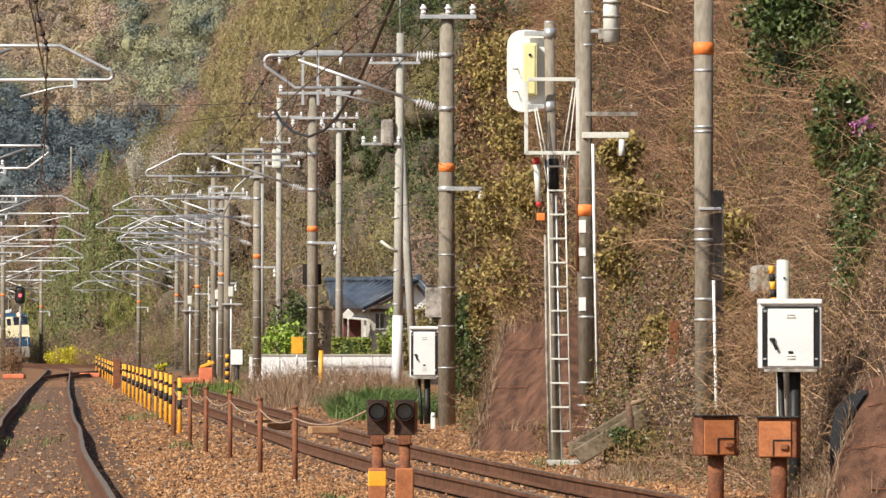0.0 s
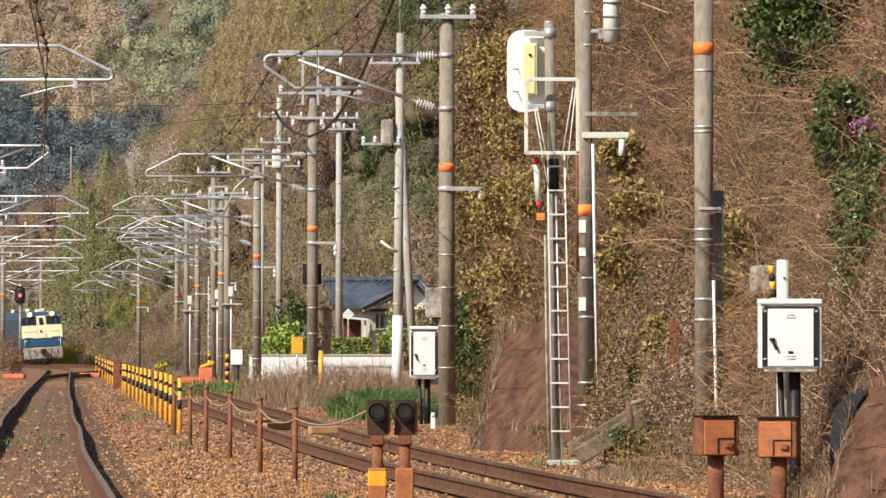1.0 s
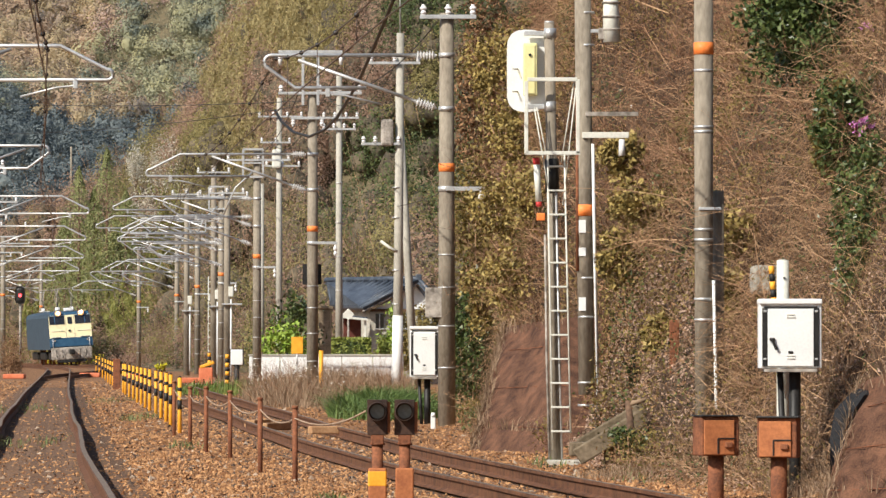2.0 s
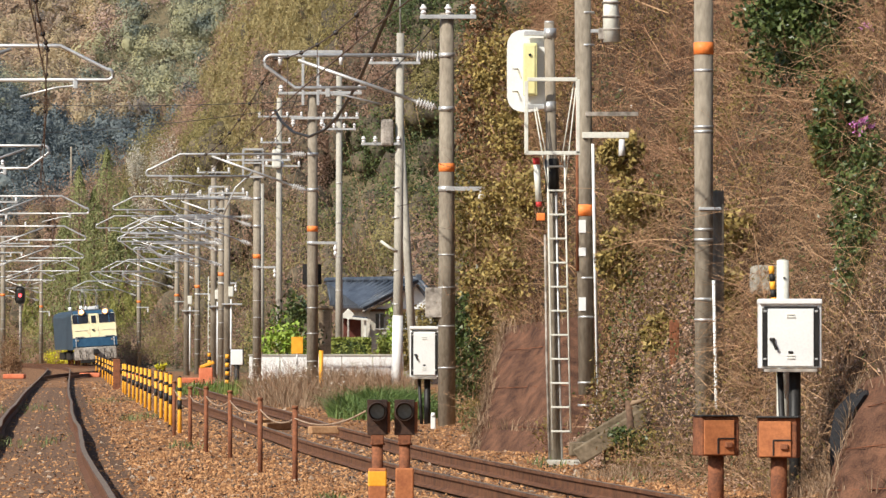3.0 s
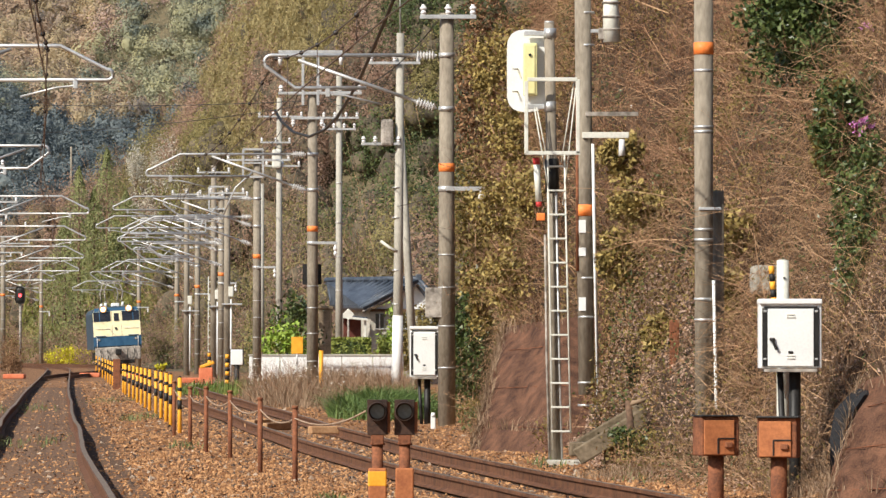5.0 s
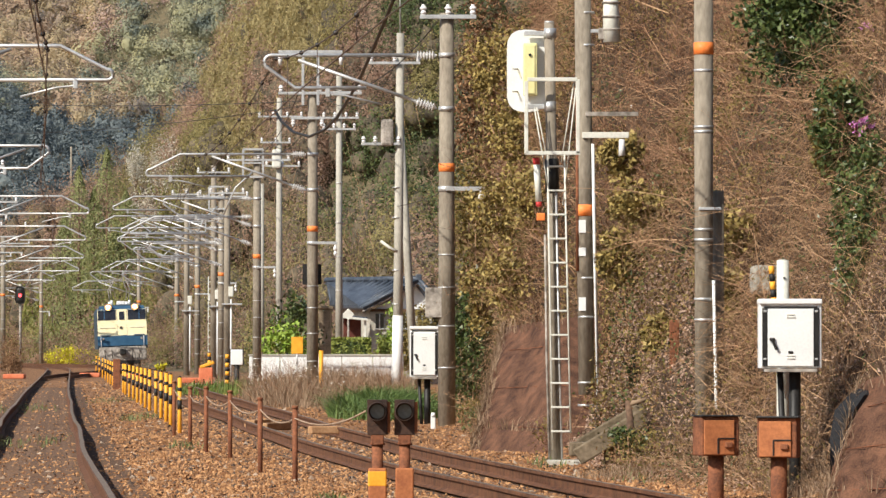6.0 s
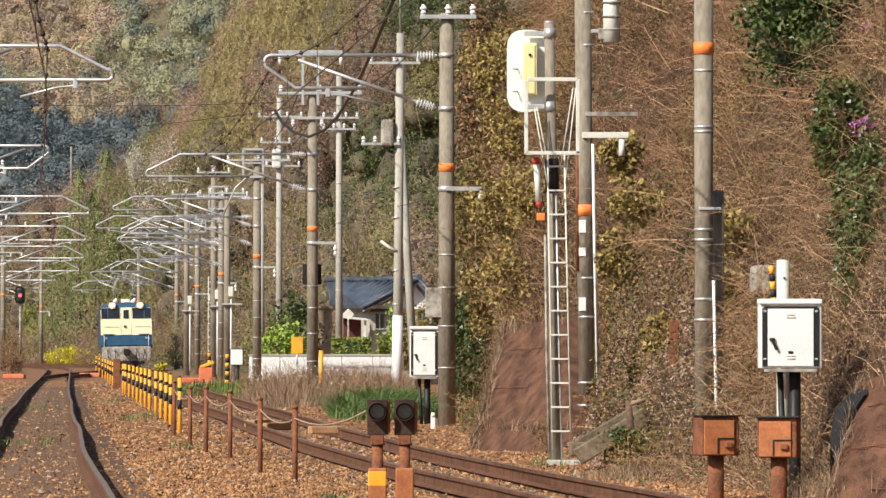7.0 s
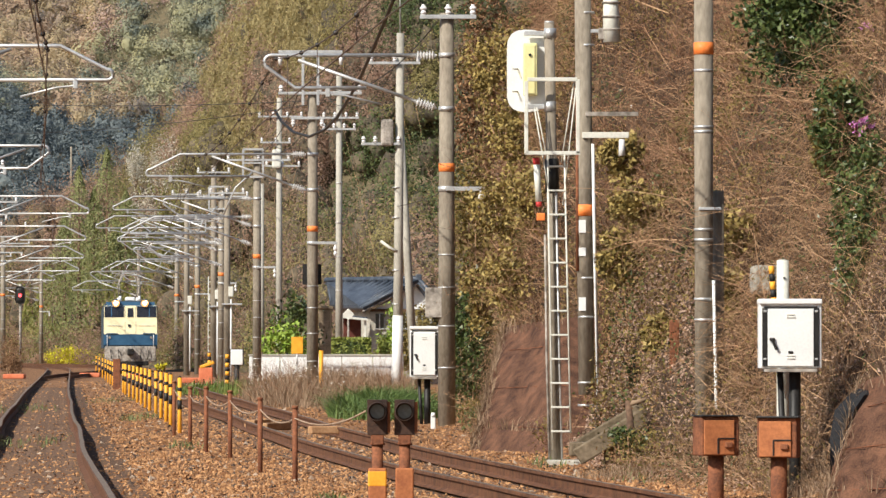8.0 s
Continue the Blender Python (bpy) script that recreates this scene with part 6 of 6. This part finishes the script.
    part("fascia", box(B(), (1.3, 0.05, 0.09), P(-3.75, 232.08, 2.40), 0.01, Matrix.Rotation(radians(6), 4, "Y")), OFFWHITE, porch)
    part("door", box(B(), (0.75, 0.06, 1.7), P(-3.75, 233.2, 1.55), 0.01), SHUTTER, t, "dark red wooden shutter")
    part("porch_post", box(B(), (0.10, 0.10, 2.2), P(-3.2, 232.3, 1.35), 0.01), OFFWHITE, t)
    # stone gate pillar in the garden's corner
    px, py = -4.75, 228.0
    p = thing("stone_pillar", px, py, float(land(px, py)), "grey-brown stone gate pillar beside the house", "pillar")
    h = 2.75 - p.location.z
    part("shaft", box(B(), (0.52, 0.5, h), (0, 0, h / 2), 0.03), MOSSY, p)
    part("capstone", box(B(), (0.66, 0.64, 0.12), (0, 0, h + 0.05), 0.03), MOSSY, p)


SHUTTER = surface("dark_red_wood", (0.07, 0.02, 0.014), (0.15, 0.045, 0.03), 4.0, 0.7, 0, 0.1, 30)


def roadside():
    t = thing("garden_wall", -3.8, 190.0, float(land(-3.8, 190)), "low sunlit white garden wall", "wall")
    for k in range(5):
        part("panel", box(B(), (1.02, 0.16, 1.12), (-2.2 + 1.04 * k, 0, 0.50), 0.015), WHITE, t)
    part("coping", box(B(), (5.3, 0.22, 0.06), (-0.1, 0, 1.09), 0.012), PALE_CONCRETE, t)
    x, y = -3.15, 194.0
    t = thing("clipped_hedge", x, y, float(land(x, y)), "clipped green box hedge behind the white wall", "hedge")
    n = 7000
    c = RNG.uniform(-1, 1, (n, 3))
    k = RNG.integers(0, 3, n)
    c[np.arange(n), k] = np.sign(c[np.arange(n), k]) * RNG.uniform(0.86, 1.02, n)
    c = np.sign(c) * np.abs(c) ** 0.9 * np.array([0.66, 0.5, 0.82]) + np.array([0, 0, 0.85])
    v, f = cards(c, RNG.uniform(0.03, 0.06, n))
    o = sheet("leaves", v, f, HEDGE)
    o.parent = t
    o2 = part("core", box(B(), (1.2, 0.85, 1.5), (0, 0, 0.8), 0.12), GREEN_LEAF, t)
    bush("garden_shrub", HEDGE, -2.05, 193.0, None, 0.42, 1.7, 1500, 0.045, "rounded clipped green shrub beside the hedge")
    bush("garden_shrub", OLIVE_LEAF, -0.75, 205.0, None, 0.75, 2.7, 1700, 0.06, "olive shrub in front of the gable")
    for x, y, z, w, h, mat, lab in ((-4.85, 188.0, 1.24, 0.38, 0.56, YELLOW, "yellow road sign board on a thin post"),):
        t = thing("road_sign", x, y, float(land(x, y)), lab, "road sign")
        part("board", box(B(), (w, 0.03, h), (0, -0.04, z - t.location.z), 0.01), mat, t)
        part("post", rod(B(), (0, 0, -0.2), (0, 0, z - t.location.z + h / 2), 0.03, None, 8), STEEL, t)
    for x, y, z in ((-3.55, 212.0, 2.42),):
        t = thing("diamond_sign", x, y, float(land(x, y)), "white diamond-shaped sign on a post", "road sign", "diamond signs")
        part("board", box(B(), (0.32, 0.03, 0.32), (0, -0.05, z - t.location.z), 0.01, Matrix.Rotation(radians(45), 4, "Y")), OFFWHITE, t)
        part("post", rod(B(), (0, 0, -0.2), (0, 0, z - t.location.z + 0.2), 0.035, None, 8), GREY, t)
    t = thing("yellow_guard", -3.04, 141.0, float(land(-3.04, 141)), "yellow plastic guard beside the concrete pole", "guard")
    part("sleeve", rod(B(), (0, 0, 0.05), (0, 0, 1.25), 0.055, None, 12), YELLOW, t)
    cabinet(-0.32, 97.0, 0.50, 0.84, 0.62, "white steel cabinet with black handle beside a pole")
    t = thing("junction_box", -6.75, 185.0, float(land(-6.75, 185)), "small white junction box on a dark post", "junction box")
    zb = t.location.z
    part("box", box(B(), (0.4, 0.25, 0.5), (0, 0, 0.85 - zb), 0.02), WHITE, t)
    part("frame", box(B(), (0.44, 0.2, 0.54), (0, 0.04, 0.85 - zb), 0.02), BLACK, t)
    part("post", rod(B(), (0, 0, -0.2), (0, 0, 0.6 - zb), 0.09, None, 10), BLACK, t)
    for x, y in ((-7.1, 186.0), (-9.1, 220.0)):
        t = thing("striped_marker", x, y, float(land(x, y)), "yellow and black striped marker post", "marker post", "striped markers")
        for k in range(8):
            part("ring", rod(B(), (0, 0, 0.14 * k), (0, 0, 0.14 * (k + 1)), 0.07, None, 10), YELLOW if k % 2 else BLACK, t)
    t = thing("orange_case", -8.6, 205.0, float(land(-8.6, 205)), "orange-red steel case beside the track", "instrument case")
    part("case", box(B(), (0.5, 0.4, 0.62), (0, 0, 0.31), 0.03), RED_ORANGE, t)
    part("lid", box(B(), (0.54, 0.44, 0.12), (0.05, 0, 0.72), 0.03, Matrix.Rotation(radians(-20), 4, "Y")), YELLOW, t)
    for x, y, w in ((-9.3, 214.0, 1.3), (-15.6, 250.0, 0.9), (-18.2, 240.0, 0.9), (-13.1, 240.0, 0.8)):
        t = thing("orange_trough_cover", x, y, float(land(x, y)), "low orange-red cover lying beside the track", "cover", "orange covers")
        part("cover", box(B(), (w, 1.2, 0.2), (0, 0, 0.1), 0.04), RED_ORANGE, t)


HEDGE = surface("clipped_hedge_leaves", (0.13, 0.17, 0.03), (0.36, 0.38, 0.09), 1.0, 0.6, 0, 0, 20, island=0.6)
RED_ORANGE = surface("orange_red_paint", (0.55, 0.14, 0.06), (0.75, 0.24, 0.12), 4, 0.6, 0, 0.05, 30)


def ground_clutter():
    for x, y, l, rz in ((-2.6, 87.0, 1.0, 70), (-2.95, 90.0, 0.9, 75), (-1.75, 84.0, 0.5, 20)):
        t = thing("timber_baulk", x, y, float(rail_z(y)) - 0.05, "pale orange timber baulk lying in the track", "timber", "baulks", rz)
        part("baulk", box(B(), (l, 0.18, 0.12), (0, 0, 0), 0.02), TIMBER, t)
    # concrete channel climbing the bank
    t = thing("concrete_channel", 1.90, 64.0, -0.26, "sloping concrete drain channel on the bank", "drain channel")
    tilt = Matrix.Rotation(radians(-31), 4, "Y")
    part("side_wall", box(B(), (0.90, 0.08, 0.20), (0.0, -0.22, 0.36), 0.02, tilt), MOSSY, t)
    part("side_wall", box(B(), (0.85, 0.08, 0.18), (0.02, 0.22, 0.46), 0.02, tilt), MOSSY, t)
    part("bed", box(B(), (0.85, 0.40, 0.10), (0.03, 0.0, 0.36), 0.01, tilt), MOSSY, t)
    part("footing", box(B(), (0.55, 0.3, 0.4), (0.20, 0.05, 0.08), 0.02), MOSSY, t)
    part("head_block", box(B(), (0.22, 0.4, 0.16), (-0.36, 0.0, 0.22), 0.02), MOSSY, t)
    t = thing("tree_stump", 2.13, 63.5, float(land(2.13, 63.5)) - 0.05, "cut dark tree stump leaning on the bank", "tree stump")
    part("trunk", rod(B(), (0.05, 0, -0.3), (-0.05, 0, 0.72), 0.055, 0.035, 10), SLEEPER, t)
    part("cut_limb", rod(B(), (-0.05, 0, 0.68), (0.16, 0, 0.74), 0.03, 0.022, 8), STRAW, t)
    t = thing("concrete_block", 3.50, 58.9, float(land(3.50, 58.9)) - 0.25, "pale concrete block among the brush", "concrete block")
    part("block", box(B(), (0.60, 0.6, 0.30), (0.02, 0.15, 0.34), 0.04), PALE_CONCRETE, t)
    t = thing("yellow_wedge", 0.76, 50.5, float(rail_z(50.5)) - 0.16, "small yellow plastic wedge lying in the track", "wedge")
    part("wedge", box(B(), (0.12, 0.16, 0.04), (0, 0, 0.02), 0.012, Matrix.Rotation(radians(12), 4, "Y")), YELLOW, t)
    t = thing("white_marker", -0.16, 92.0, float(land(-0.16, 92.0)), "small white boundary marker in the ballast", "marker")
    part("peg", box(B(), (0.08, 0.08, 0.2), (0, 0, 0.1), 0.015), WHITE, t)
    part("cap", rod(B(), (0, 0, 0.2), (0, 0, 0.27), 0.05, 0.03, 10), WHITE, t)
    # litter: pale sticks and stones lying about
    for k in range(46):
        y = 46 + 60 * (k / 46) ** 1.5
        x = float(xr(y)) - gap(y) * (0.05 + 0.85 * ((k * 0.618) % 1))
        t = thing("stick", x, y, float(land(x, y)) + 0.012, "pale dry stick lying on the ballast", "stick", "sticks", (k * 67) % 180)
        part("wood", rod(B(), (-0.09 - 0.02 * (k % 4), 0, 0), (0.10, 0.02, 0.02), 0.007, 0.004, 5), TIMBER, t)


MOSSY = surface("mossy_concrete", (0.10, 0.075, 0.045), (0.26, 0.20, 0.135), 3.0, 0.9, 0, 0.5, 25)
TIMBER = surface("pale_timber", (0.32, 0.17, 0.08), (0.52, 0.31, 0.16), 4, 0.8, 0, 0.2, 30)


FEEDER = surface("feeder_sheath", (0.012, 0.011, 0.010), (0.028, 0.026, 0.024), 8.0, 0.5, 0, 0, 40, spec=0.3)


def loose_wires():
    loop = [(-0.8, 99, 7.42), (-0.88, 100, 7.28), (-1.32, 108, 6.88), (-1.73, 115, 6.52), (-2.31, 124, 6.21), (-2.72, 130, 6.15), (-3.22, 136, 6.22), (-3.71, 140, 6.48), (-4.08, 142, 6.85), (-4.24, 142.8, 7.14)]
    tagged(part("feeder_cable", pipe(B(), loop, 0.034, 8), FEEDER), "thick dark feeder cable hanging in a loop", "cable")
    spans = [((-1.2, 150.0, 8.8), (-3.68, 200.0, 10.2), 0.8, 0.012, "thin overhead power line"),
             ((-1.8, 150.0, 8.8), (-4.2, 200.0, 10.2), 0.8, 0.012, "thin overhead power line"),
             ((-3.68, 200.0, 10.2), (-6.96, 240.0, 11.0), 0.7, 0.012, "thin overhead power line"),
             ((-4.2, 200.0, 9.3), (-7.5, 240.0, 10.0), 0.7, 0.012, "thin overhead power line"),
             ((-3.4, 143.0, 8.3), (-6.2, 185.0, 7.5), 0.6, 0.012, "thin overhead power line"),
             ((-2.65, 143.0, 8.3), (-5.6, 185.0, 7.5), 0.6, 0.012, "thin overhead power line"),
             ((0.05, 95.0, 6.8), (-2.9, 143.0, 7.7), 0.5, 0.010, "thin overhead power line"),
             ((-1.22, 150.0, 4.9), (1.6, 118.0, 5.6), 0.3, 0.010, "thin overhead power line"),
             ((-40.0, 330.0, 14.8), (-4.0, 215.0, 10.6), 1.2, 0.016, "long thin wire spanning the valley"),
             ((-40.0, 330.0, 17.0), (-3.6, 205.0, 10.2), 0.8, 0.016, "long thin wire spanning the valley")]
    for a, b, sag, r, lab in spans:
        pts = []
        for k in range(21):
            f = k / 20
            p = Vector(a).lerp(Vector(b), f)
            p.z -= sag * 4 * f * (1 - f)
            pts.append(p)
        tagged(part("overhead_cable", pipe(B(), pts, r, 6), CABLE), lab, "cable", "overhead cables")


netting()
black_sheet()
fence()
dwarf_signal(-0.557, 48.0, -0.3, True, "twin-lens rusty dwarf signal post with yellow band")
dwarf_signal(-0.326, 48.0, -0.3, False, "rusty dwarf signal post with dark lens")
lineside_box(2.51, 52.0, 14)
lineside_box(3.03, 51.0, -10)
cabinet(3.25, 53.0, 0.58, 0.62, 0.91, "white steel cabinet with black handle on dark legs", True)
signal_mast()
near_poles()
far_poles()
house()
roadside()
ground_clutter()
loose_wires()

motions()
